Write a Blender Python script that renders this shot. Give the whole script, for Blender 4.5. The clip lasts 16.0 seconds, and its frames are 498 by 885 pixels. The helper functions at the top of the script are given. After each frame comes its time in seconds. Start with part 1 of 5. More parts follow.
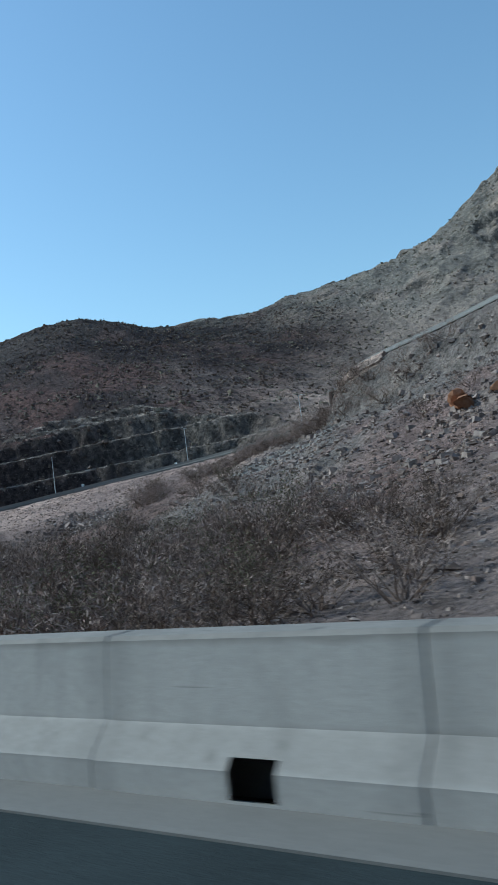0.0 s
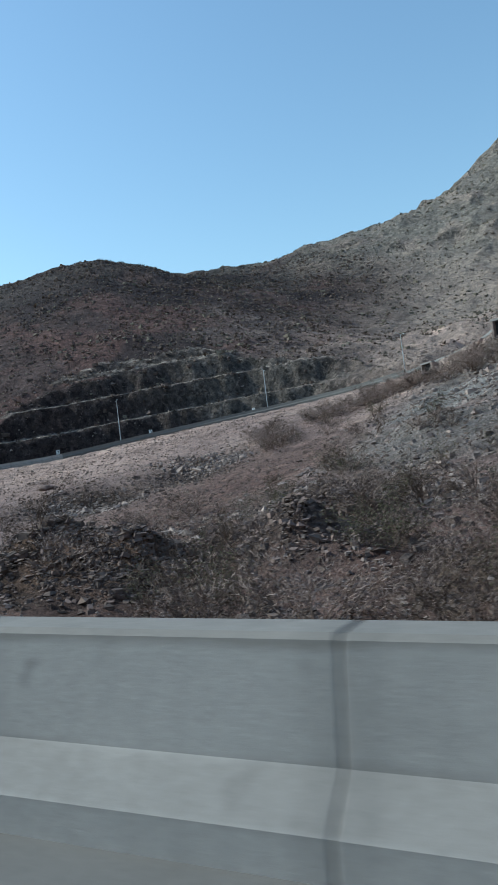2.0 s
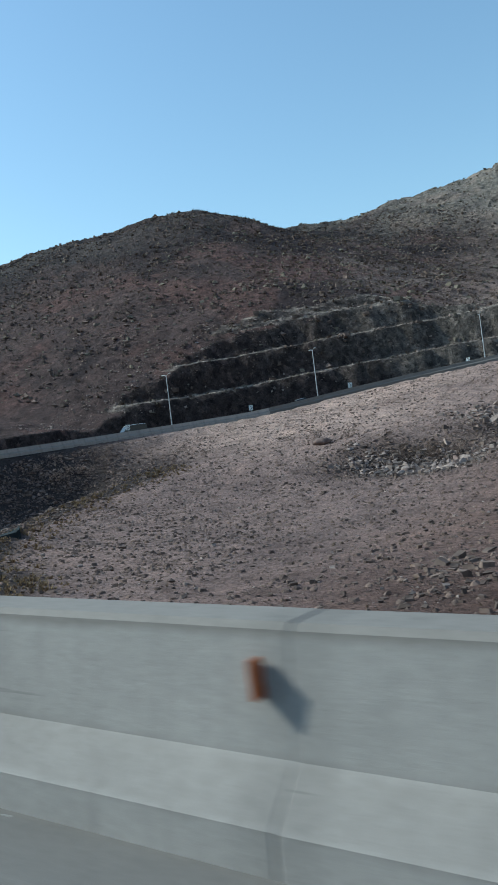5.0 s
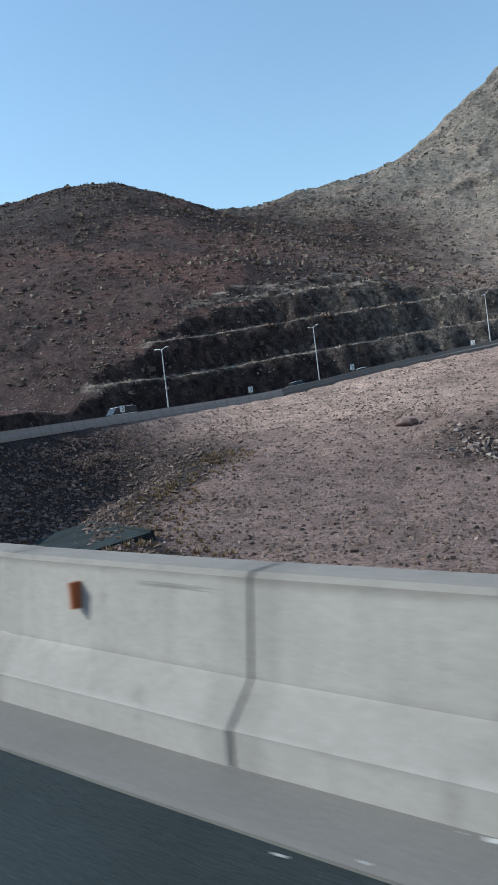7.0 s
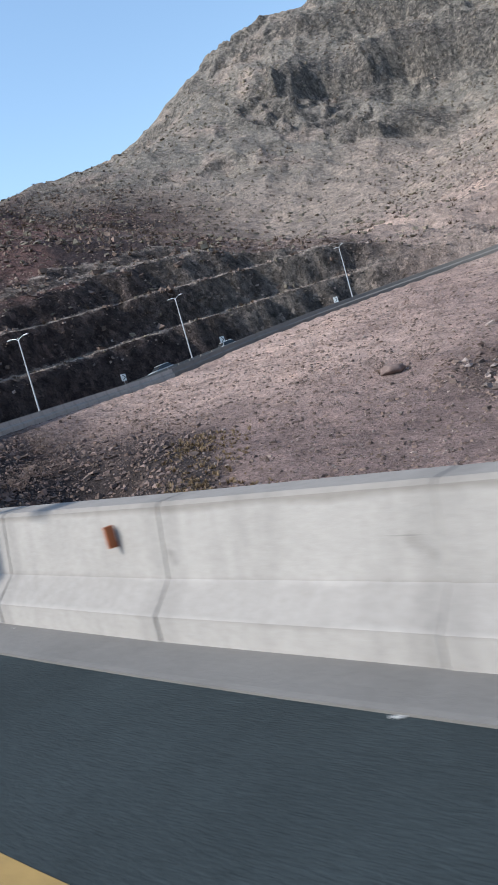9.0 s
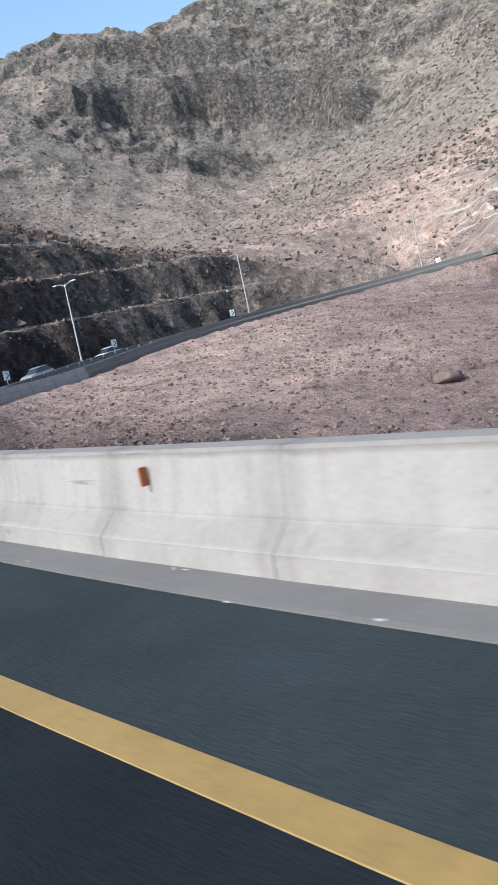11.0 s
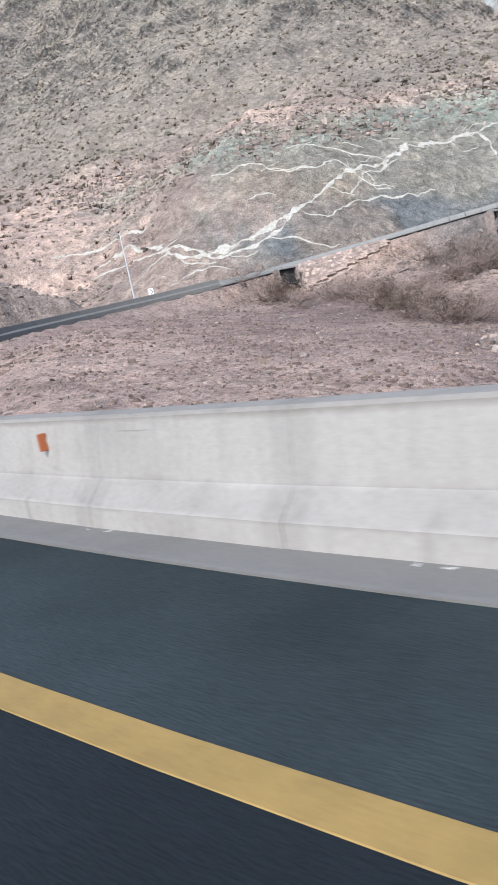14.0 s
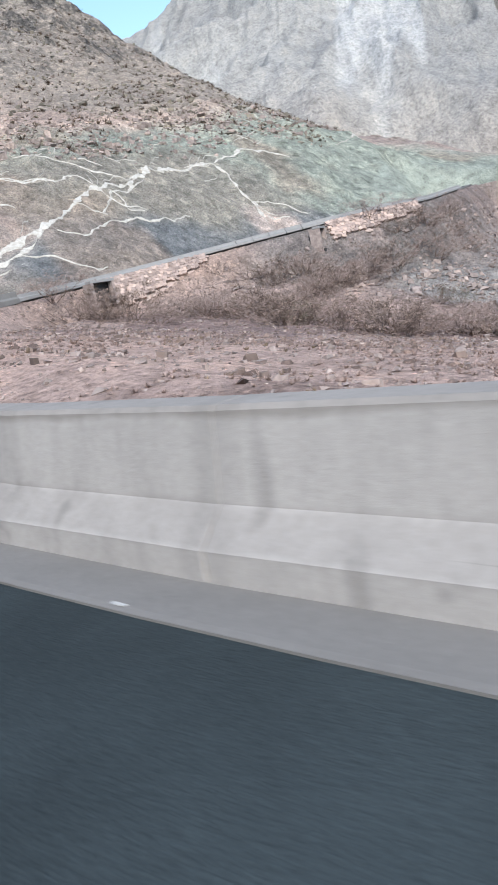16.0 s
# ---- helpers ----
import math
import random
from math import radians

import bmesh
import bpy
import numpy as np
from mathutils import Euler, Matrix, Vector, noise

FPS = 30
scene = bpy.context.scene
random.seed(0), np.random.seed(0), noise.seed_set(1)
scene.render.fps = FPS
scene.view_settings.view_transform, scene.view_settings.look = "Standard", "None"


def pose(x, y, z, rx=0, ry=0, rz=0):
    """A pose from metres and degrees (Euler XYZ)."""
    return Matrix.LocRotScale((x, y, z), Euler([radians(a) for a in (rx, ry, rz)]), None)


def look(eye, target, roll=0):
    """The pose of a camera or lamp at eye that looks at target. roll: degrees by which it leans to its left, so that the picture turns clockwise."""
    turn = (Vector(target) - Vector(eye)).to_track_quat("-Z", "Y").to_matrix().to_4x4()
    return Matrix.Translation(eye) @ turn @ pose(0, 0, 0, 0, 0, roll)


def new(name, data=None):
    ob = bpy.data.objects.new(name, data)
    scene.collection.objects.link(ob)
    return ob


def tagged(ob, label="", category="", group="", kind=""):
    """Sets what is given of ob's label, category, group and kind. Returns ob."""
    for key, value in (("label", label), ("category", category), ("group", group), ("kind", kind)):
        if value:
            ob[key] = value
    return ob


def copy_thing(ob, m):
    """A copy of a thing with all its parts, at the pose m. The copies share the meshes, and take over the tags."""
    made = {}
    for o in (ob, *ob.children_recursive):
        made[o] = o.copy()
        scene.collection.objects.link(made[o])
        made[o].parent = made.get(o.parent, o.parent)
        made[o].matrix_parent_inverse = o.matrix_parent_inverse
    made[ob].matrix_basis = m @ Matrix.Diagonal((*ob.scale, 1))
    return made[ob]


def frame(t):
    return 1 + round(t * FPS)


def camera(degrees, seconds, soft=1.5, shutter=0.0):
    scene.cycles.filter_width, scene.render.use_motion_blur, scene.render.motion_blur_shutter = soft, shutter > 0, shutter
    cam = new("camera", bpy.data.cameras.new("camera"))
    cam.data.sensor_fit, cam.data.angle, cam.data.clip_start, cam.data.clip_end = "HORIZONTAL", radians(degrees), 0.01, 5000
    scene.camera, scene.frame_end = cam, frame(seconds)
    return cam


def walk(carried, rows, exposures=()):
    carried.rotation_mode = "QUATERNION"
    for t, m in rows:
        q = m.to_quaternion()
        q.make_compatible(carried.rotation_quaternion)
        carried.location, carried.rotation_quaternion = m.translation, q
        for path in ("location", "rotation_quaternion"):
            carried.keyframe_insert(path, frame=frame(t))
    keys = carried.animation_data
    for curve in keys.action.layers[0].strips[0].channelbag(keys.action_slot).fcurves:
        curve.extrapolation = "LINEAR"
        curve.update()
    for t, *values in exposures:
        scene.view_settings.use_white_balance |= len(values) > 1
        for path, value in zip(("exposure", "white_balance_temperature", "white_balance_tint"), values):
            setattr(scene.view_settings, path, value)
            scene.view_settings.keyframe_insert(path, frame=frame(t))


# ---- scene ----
# The camera: carried along in a car, looking out over the inner barrier of a climbing bend.
cam = camera(34.1, 16.0, soft=1.0, shutter=0.12)
ROWS = [
    (0.0, 1.60, -0.55, 1.44, 95.98, 7.61, 34.73),
    (0.5, -6.99, -0.61, 1.50, 97.14, 7.51, 31.82),
    (1.0, -14.92, -0.70, 1.72, 97.67, 7.30, 31.09),
    (1.5, -22.53, -0.92, 2.01, 96.36, 7.04, 31.14),
    (2.0, -30.05, -1.29, 2.33, 93.06, 6.87, 31.85),
    (2.5, -37.59, -1.79, 2.64, 90.97, 6.89, 31.91),
    (3.0, -45.22, -2.38, 2.95, 90.57, 6.65, 32.01),
    (3.5, -52.96, -2.96, 3.25, 91.29, 6.24, 31.84),
    (4.0, -60.77, -3.44, 3.54, 91.33, 6.72, 31.81),
    (4.5, -68.62, -3.74, 3.83, 91.50, 7.17, 32.09),
    (5.0, -76.45, -3.75, 4.11, 91.47, 6.96, 31.37),
    (5.5, -84.20, -3.39, 4.40, 91.29, 6.23, 29.40),
    (6.0, -91.81, -2.58, 4.70, 90.99, 5.57, 26.64),
    (6.5, -99.24, -1.27, 5.01, 90.60, 5.59, 23.56),
    (7.0, -106.43, 0.60, 5.33, 90.15, 6.85, 20.64),
    (7.5, -113.35, 3.05, 5.68, 89.47, 10.05, 14.51),
    (8.0, -119.96, 6.10, 6.03, 88.26, 15.19, 9.88),
    (8.5, -126.23, 9.75, 6.41, 87.64, 16.30, 6.30),
    (9.0, -132.13, 13.98, 6.79, 86.86, 15.93, 1.52),
    (9.5, -137.62, 18.76, 7.19, 86.11, 14.73, -3.66),
    (10.0, -142.68, 24.06, 7.59, 85.59, 13.41, -8.42),
    (10.5, -147.25, 29.84, 7.99, 85.48, 12.61, -11.93),
    (11.0, -151.29, 36.04, 8.40, 85.64, 12.00, -17.10),
    (11.5, -154.70, 42.63, 8.78, 86.18, 11.42, -22.37),
    (12.0, -157.48, 49.52, 9.17, 85.38, 11.30, -29.29),
    (12.5, -159.58, 56.63, 9.56, 84.71, 10.90, -35.32),
    (13.0, -160.91, 63.92, 9.97, 84.48, 10.66, -41.49),
    (13.5, -161.41, 71.31, 10.38, 84.13, 11.04, -47.97),
    (14.0, -161.05, 78.73, 10.80, 83.41, 12.27, -54.08),
    (14.5, -159.82, 86.08, 11.23, 81.86, 12.33, -62.26),
    (15.0, -157.75, 93.25, 11.67, 81.36, 11.70, -69.13),
    (15.5, -154.95, 100.13, 12.10, 81.53, 11.60, -74.78),
    (16.0, -151.59, 106.53, 12.55, 81.52, 12.71, -80.33),
]
EXPOSURES = [(0.0, 0.02, 5400, -7), (0.5, -0.13, 5400, -8), (1.5, 0.07, 5550, -8), (2.5, 0.24, 5750, -3), (3.5, 0.12, 5700, -8), (4.0, 0.32, 5750, -4), (4.5, 0.22, 5750, -7), (7.0, 0.37, 5950, 0), (8.0, 0.5, 6120, 5), (10.5, 0.77, 6080, 8), (16.0, 0.8, 5960, 8)]
walk(cam, [(t, pose(x, y, z, rx, ry, rz)) for t, x, y, z, rx, ry, rz in ROWS], EXPOSURES)

# ---- world and sun ----
SUN_AZ, SUN_EL = radians(-161), radians(38)
to_sun = Vector((math.cos(SUN_EL) * math.cos(SUN_AZ), math.cos(SUN_EL) * math.sin(SUN_AZ), math.sin(SUN_EL)))
world = bpy.data.worlds.new("world")
scene.world = world
world.use_nodes = True
sky = world.node_tree.nodes.new("ShaderNodeTexSky")
sky.sky_type, sky.sun_disc = "NISHITA", False
sky.sun_elevation, sky.sun_rotation = SUN_EL, math.atan2(to_sun.x, to_sun.y)
sky.air_density, sky.dust_density, sky.ozone_density = 1.3, 0.5, 1.2
background = world.node_tree.nodes["Background"]
background.inputs["Strength"].default_value = 0.15
world.node_tree.links.new(sky.outputs[0], background.inputs["Color"])
sun = new("sun", bpy.data.lights.new("sun", "SUN"))
sun.data.energy, sun.data.angle, sun.data.color = 3.3, radians(0.53), (1.0, 0.93, 0.84)
sun.matrix_world = look((0, 0, 200), Vector((0, 0, 200)) - to_sun)

# ---- lay of the land ----
# The foot of the inner barrier, from the valley up round the bend and along the far slope.
ROAD = [
    (60, 1.5, -2.6), (30, 2.7, -1.1), (1.45, 2.88, 0.03), (-14.97, 2.42, 0.28), (-30.19, 1.33, 0.88), (-45.42, -0.09, 1.52), (-60.89, -1.25, 2.10),
    (-76.38, -1.47, 2.65), (-91.47, -0.15, 3.21), (-105.72, 3.15, 3.83), (-118.80, 8.67, 4.53), (-130.41, 16.46, 5.30), (-140.32, 26.33, 6.12),
    (-148.31, 37.96, 6.95), (-154.07, 50.90, 7.77), (-157.27, 64.65, 8.59), (-157.59, 78.66, 9.44), (-154.86, 92.40, 10.32), (-149.38, 105.32, 11.22),
    (-145.6, 111.0, 11.70), (-139.4, 118.9, 12.85), (-134.9, 123.8, 13.75), (-110.8, 139.1, 16.75), (-88, 141.2, 18.5), (-73.5, 135.6, 19.65), (-62.6, 126.2, 20.75), (-48.6, 105.6, 22.2),
    (-34, 99.2, 23.4), (-20, 94.5, 25.0), (0, 90, 27.0), (20, 87, 29.0), (40, 84, 31.0),
]
# Heights of the hollow inside the bend, every 27 m, and of the hills round it, every 63 m, from south-west to north-east.
HOLLOW = np.array([
    (9.6, 6.4, 3.2, 0.2, -2.5, -4.9, -7.1, -9.1, -11.0, -12.5, -13.6),
    (10.6, 7.4, 4.2, 1.2, -1.4, -3.5, -5.0, -6.5, -7.8, -8.7, -9.0),
    (11.7, 8.3, 5.1, 1.8, -0.8, -2.4, -3.2, -3.9, -4.3, -4.4, -3.5),
    (13.0, 9.4, 5.8, 2.0, -1.2, -2.2, -1.7, -2.2, -0.7, 1.3, 3.9),
    (14.5, 10.7, 6.7, 1.8, -2.0, -2.4, -0.8, -0.4, 3.9, 9.5, 13.9),
    (16.5, 12.8, 8.9, 4.4, 2.0, -0.0, 2.5, 8.5, 15.2, 21.2, 25.5),
    (19.3, 15.8, 12.6, 10.0, 10.9, 8.2, 11.6, 20.8, 26.2, 30.8, 34.8),
    (22.5, 19.6, 17.1, 15.7, 16.7, 15.3, 17.1, 22.8, 28.0, 34.4, 40.1),
    (26.3, 23.8, 21.8, 20.6, 20.4, 19.9, 21.1, 24.4, 29.7, 36.8, 43.6),
], float)
HILLS = np.array([
    (47, 30, 10, -11, -26, -44, -53, -22, 11, 22, 26),
    (67, 54, 38, 20, 12, -8, -14, 27, 65, 65, 71),
    (83, 74, 67, 61, 52, 24, 32, 68, 92, 102, 124),
    (99, 94, 103, 97, 58, 33, 53, 87, 134, 175, 203),
    (115, 111, 111, 91, 67, 52, 67, 96, 151, 205, 248),
    (132, 124, 118, 115, 123, 105, 77, 98, 152, 215, 271),
    (151, 138, 127, 124, 137, 160, 139, 158, 185, 229, 283),
    (174, 160, 148, 143, 152, 221, 206, 229, 224, 229, 278),
    (198, 186, 177, 181, 207, 274, 276, 284, 267, 252, 279),
], float)

# Heights of the green rock dome behind the far road, every 20 m.
DOME = np.array([
    (-24, -24, -22, -16, -7, 5, 18, 30, 40, 48, 54),
    (-22, -22, -19, -14, -5, 8, 22, 33, 43, 50, 56),
    (-20, -20, -17, -11, -3, 11, 26, 37, 46, 53, 57),
    (-9, -7, -2, 4, 13, 26, 41, 53, 61, 66, 70),
    (0, 4, 11, 22, 33, 43, 51, 58, 68, 75, 79),
    (7, 10, 18, 33, 48, 57, 62, 66, 75, 82, 87),
    (9, 12, 19, 32, 49, 61, 68, 74, 81, 89, 95),
    (10, 13, 20, 32, 47, 60, 70, 78, 86, 94, 102),
    (10, 13, 20, 31, 44, 57, 69, 80, 89, 98, 108),
], float)


# Heaps and pits in the hollow: x, y, height and radius.
HEAPS = [(-49.3, 33.6, 3.3, 2.9), (-69, 38, 1.5, 4.5), (-65, 28.5, 1.9, 3.0), (-61, 29.5, 2.1, 2.9), (-57, 31, 2.0, 2.9), (-53.2, 43, 2.2, 4.2), (-58, 58, 1.3, 5), (-105, 81, -1.6, 5), (-111, 80, -1.0, 4), (-98, 93, -1.5, 5), (-114, 86, 0.8, 5), (-40, 60, -1.2, 7), (-70, 112, 1.0, 7), (-30, 30, 0.8, 8)]

# Bands of dark crag across the mountain: the line of the foot from west to east, its rise, and how far back the top runs level.
CRAGS = [
    ([(-100, 400), (-92, 394), (-70, 406), (-50, 404), (-30, 411), (-12, 407), (5, 398), (15, 380), (15, 352)], 13, 34),
    ([(-80, 362), (-60, 355), (-44, 362), (-32, 353)], 7, 18),
    ([(-78, 464), (-32, 451), (-11, 445), (-2, 428)], 9, 22),
]


def spline(points, step):
    """A natural cubic through the points, sampled every step metres: distances and places."""
    p = np.array(points, float)
    t = np.r_[0, np.cumsum(np.sqrt(((p[1:] - p[:-1]) ** 2).sum(1)))]
    n, h = len(p), np.diff(t)
    a, b = np.zeros((n, n)), np.zeros(p.shape)
    a[0, 0] = a[-1, -1] = 1
    for i in range(1, n - 1):
        a[i, i - 1:i + 2] = h[i - 1], 2 * (h[i - 1] + h[i]), h[i]
        b[i] = 6 * ((p[i + 1] - p[i]) / h[i] - (p[i] - p[i - 1]) / h[i - 1])
    m = np.linalg.solve(a, b)
    s = np.arange(0, t[-1], step)
    i = np.clip(np.searchsorted(t, s, side="right") - 1, 0, n - 2)
    u, v, w = ((t[i + 1] - s) / h[i])[:, None], ((s - t[i]) / h[i])[:, None], h[i][:, None]
    return s, u * p[i] + v * p[i + 1] + ((u ** 3 - u) * m[i] + (v ** 3 - v) * m[i + 1]) * w * w / 6


LINE_S, LINE = spline(ROAD, 0.5)
LINE_T = np.gradient(LINE, axis=0)
LINE_T /= np.hypot(LINE_T[:, 0], LINE_T[:, 1])[:, None]


def on_road(s, lat=0.0, up=0.0):
    """The place at s metres along the barrier's foot, lat metres out over the road and up above it, and the road's heading there."""
    p = np.array([np.interp(s, LINE_S, LINE[:, k]) for k in range(3)])
    d = np.array([np.interp(s, LINE_S, LINE_T[:, k]) for k in range(3)])
    return Vector((p[0] - d[1] * lat, p[1] + d[0] * lat, p[2] + up)), math.atan2(d[1], d[0]), math.atan(d[2])


def road_coords(x, y):
    """For each place: distance along the road, lateral distance (positive over the road) and the road's height."""
    out = np.empty((len(x), 3))
    c, s, d = LINE[::4], LINE_S[::4], LINE_T[::4]
    for k in range(0, len(x), 20000):
        q = slice(k, k + 20000)
        m = ((x[q, None] - c[None, :, 0]) ** 2 + (y[q, None] - c[None, :, 1]) ** 2).argmin(1)
        dx, dy = x[q] - c[m, 0], y[q] - c[m, 1]
        along = dx * d[m, 0] + dy * d[m, 1]
        lat = d[m, 0] * dy - d[m, 1] * dx
        inside = (m > 0) & (m < len(c) - 1)
        far = np.where(lat < 0, -1, 1) * np.sqrt(dx * dx + dy * dy)
        lat = np.where(x[q] > 40, np.where(y[q] > 0, abs(lat), lat), lat)
        far = np.where(x[q] > 40, np.where(y[q] > 0, abs(far), far), far)
        out[q] = np.stack([s[m] + along * inside, np.where(inside & (abs(lat) < 40), lat, far), c[m, 2] + np.where(inside, along, 0) * d[m, 2]], 1)
    return out


def lattice(grid, x, y, x0, y0, step):
    """A cubic B-spline sheet over a grid of heights."""
    def basis(u, n):
        u = np.clip(u, 0, n - 3 - 1e-6)
        i = np.floor(u).astype(int)
        f = u - i
        return i, np.stack([(1 - f) ** 3, 3 * f ** 3 - 6 * f ** 2 + 4, -3 * f ** 3 + 3 * f ** 2 + 3 * f + 1, f ** 3], -1) / 6
    i, wx = basis((x - x0) / step, grid.shape[1])
    j, wy = basis((y - y0) / step, grid.shape[0])
    return sum(wx[:, a] * wy[:, b] * grid[j + b, i + a] for a in range(4) for b in range(4))


def hash2(i, j, seed):
    n = (i * 374761393 + j * 668265263 + seed * 1442695041) & 0x7FFFFFFF
    n = ((n ^ (n >> 13)) * 1274126177) & 0x7FFFFFFF
    n = ((n ^ (n >> 15)) * 668265263) & 0x7FFFFFFF
    return ((n ^ (n >> 16)) & 0xFFFF) / 65535.0


def value_noise(x, y, seed):
    """Smooth noise from -1 to 1, one unit between its knots."""
    i, j = np.floor(x).astype(np.int64), np.floor(y).astype(np.int64)
    f, g = x - i, y - j
    f, g = f * f * f * (f * (f * 6 - 15) + 10), g * g * g * (g * (g * 6 - 15) + 10)
    a, b = hash2(i, j, seed), hash2(i + 1, j, seed)
    c, d = hash2(i, j + 1, seed), hash2(i + 1, j + 1, seed)
    return ((a * (1 - f) + b * f) * (1 - g) + (c * (1 - f) + d * f) * g) * 2 - 1


def fbm(x, y, size, octaves, seed, ridged=False):
    total, amp = np.zeros(len(x)), 1.0
    for k in range(octaves):
        ca, sa = math.cos(0.6 * k + 0.3), math.sin(0.6 * k + 0.3)
        n = value_noise((x * ca - y * sa) / size, (x * sa + y * ca) / size, seed + 17 * k)
        total += amp * ((1 - 2 * abs(n)) if ridged else n)
        size, amp = size / 2.03, amp * 0.5
    return total


def smooth(e0, e1, v):
    u = np.clip((v - e0) / (e1 - e0), 0, 1)
    return u * u * (3 - 2 * u)


def beside(x, y, path):
    """How far each place lies on the left of a broken line, and how far along from its two ends."""
    best = np.full(len(x), 1e9)
    side, first, last = np.zeros(len(x)), np.zeros(len(x)), np.zeros(len(x))
    total = sum(math.dist(a, b) for a, b in zip(path, path[1:]))
    done = 0.0
    for (ax, ay), (bx, by) in zip(path, path[1:]):
        length = math.dist((ax, ay), (bx, by))
        ux, uy = (bx - ax) / length, (by - ay) / length
        t = (x - ax) * ux + (y - ay) * uy
        off = ux * (y - ay) - uy * (x - ax)
        c = np.clip(t, 0, length)
        d = np.hypot(x - ax - c * ux, y - ay - c * uy)
        m = d < best
        best = np.where(m, d, best)
        side = np.where(m, np.where(off > 0, d, -d), side)
        first, last = np.where(m, done + t, first), np.where(m, total - done - t, last)
        done += length
    return side, (first, last)


def road_width(s):
    """Two carriageways up to the far slope, one beyond it."""
    return 18.0 - 8.0 * smooth(440, 480, s)


def relief(x, y):
    """The ground's height at many places, with masks for bare cut rock and for the hills."""
    s, lat, zr = road_coords(x, y).T
    # the hollow inside the bend
    hollow = lattice(HOLLOW, x, y, -200, -30, 27)
    rough = 0.35 * fbm(x, y, 9, 3, 3) + 0.2 * fbm(x, y, 2.6, 3, 5)
    mounds = smooth(-88, -70, x) * (1 - smooth(-50, -30, x)) * smooth(20, 27, y) * (1 - smooth(38, 50, y))
    east = smooth(-75, -60, x) * smooth(45, 70, y)
    hollow = hollow + rough * (0.45 + 1.6 * mounds + 1.6 * east)
    for bx, by, up, r in HEAPS:
        hollow = hollow + up * np.exp(-((x - bx) ** 2 + (y - by) ** 2) / (r * r)) * (1 + 0.5 * rough)
    far_side = smooth(330, 350, s)
    hollow = np.minimum(hollow, zr - 0.3 + (0.4 - 0.46 * far_side) * np.maximum(0, -lat - 12) + 0.15 * rough)
    bank = smooth(140, 180, s) * smooth(275, 255, s)
    edge = zr - 0.12 - np.minimum((0.45 + 0.34 * bank) * np.maximum(0, -lat - 1.0), 8.2 + 20 * (1 - bank)) + 0.5 * rough * smooth(-2, -5, lat)
    w = smooth(-1.0 - 8 * bank, -10.0 - 9 * bank, lat)
    # the far embankment drops steeply, faced with rough stone
    faced = smooth(366, 378, s)
    edge = edge * (1 - faced) + faced * (zr - 0.1 - np.interp(-lat, [1.0, 3.2, 12, 40], [0, 3.4, 6.5, 12]) + 0.35 * rough)
    w = w * (1 - faced) + faced * smooth(-2.6, -6.0, lat)
    inner = edge * (1 - w) + np.minimum(hollow, zr + 30) * w
    # hills outside it, cut back in benches behind the road
    hills = lattice(HILLS, x, y, -350, 105, 63)
    near_dome = smooth(-88, -66, x) * smooth(70, 48, x) * smooth(84, 100, y) * smooth(204, 182, y)
    hills = hills * (1 - near_dome) + lattice(DOME, x, y, -90, 85, 20) * near_dome
    high = smooth(60, 130, hills)
    crag = (fbm(x, y, 46, 4, 11, True) - 0.55) * (1.2 + 2.6 * high) + fbm(x, y, 11, 4, 23) * (0.7 + 0.9 * high)
    # broken rock and rubble that catch the low sun
    lumps = (np.maximum(0, fbm(x, y, 4.6, 3, 31) + 0.25) ** 1.5 - 0.35) * (0.6 + 0.2 * high) + 0.35 * fbm(x, y, 7.5, 3, 33, True) * (0.5 + 0.4 * high)
    crag = crag + lumps
    crag = crag * (1 - 0.5 * smooth(-105, -150, x))
    hills = hills + 4.5 * np.exp(-((x + 228) ** 2 + (y - 236) ** 2) / 26 ** 2)
    # ledges of harder rock that break through the upper slopes
    level = hills / 9.0 + 1.3 * fbm(x, y, 60, 4, 43) + 0.35 * fbm(x, y, 9, 3, 45)
    part_up = level - np.floor(level)
    ledge = 9.0 * (smooth(0.35, 0.65, part_up) - part_up)
    cliffs = high * smooth(0.0, 0.5, fbm(x, y, 48, 4, 47) + 0.1)
    hills = hills + crag + 0.42 * ledge * cliffs
    for path, rise, back in CRAGS:
        d, along = beside(x, y, path)
        jut = d + 3.0 * fbm(x, y, 15, 3, 55) + 1.3 * fbm(x, y, 4.5, 2, 57)
        fade = smooth(0, 12, along[0]) * smooth(0, 12, along[1])
        tall = rise * fade * (0.75 + 0.35 * fbm(x, y, 22, 2, 59))
        hills = hills + tall * smooth(-2.2, 2.6, jut) * smooth(back, 4, d)
    far = smooth(235, 330, x)
    # the pale mountain far in the east, furrowed by gullies
    crest = np.interp(y, [-400, -50, 90, 200, 235, 262, 278, 316, 332, 380, 460, 700], [420, 400, 385, 368, 352, 334, 318, 316, 318, 306, 300, 280])
    rise = np.interp(x, [300, 420, 560, 700, 900, 1600], [0, 0.3, 0.62, 1, 1.02, 0.6])
    back = np.minimum(hills, 90) * (1 - rise) + crest * rise + (fbm(x * 0.55 + 0.3 * y, y, 75, 5, 53, True) - 0.6) * (5 + 30 * rise * np.clip(1 - rise, 0, 1)) + 7 * fbm(x, y, 42, 5, 54)
    hills = hills * (1 - far) + back * far
    low = zr + 0.5 + 0.16 * np.maximum(0, lat - 20) + 1.2 * fbm(x, y, 40, 4, 61)
    plain_side = smooth(110, 50, y) * smooth(330, 200, x)
    hills = hills * (1 - plain_side) + np.minimum(low, 60) * plain_side
    over = lat - road_width(s)
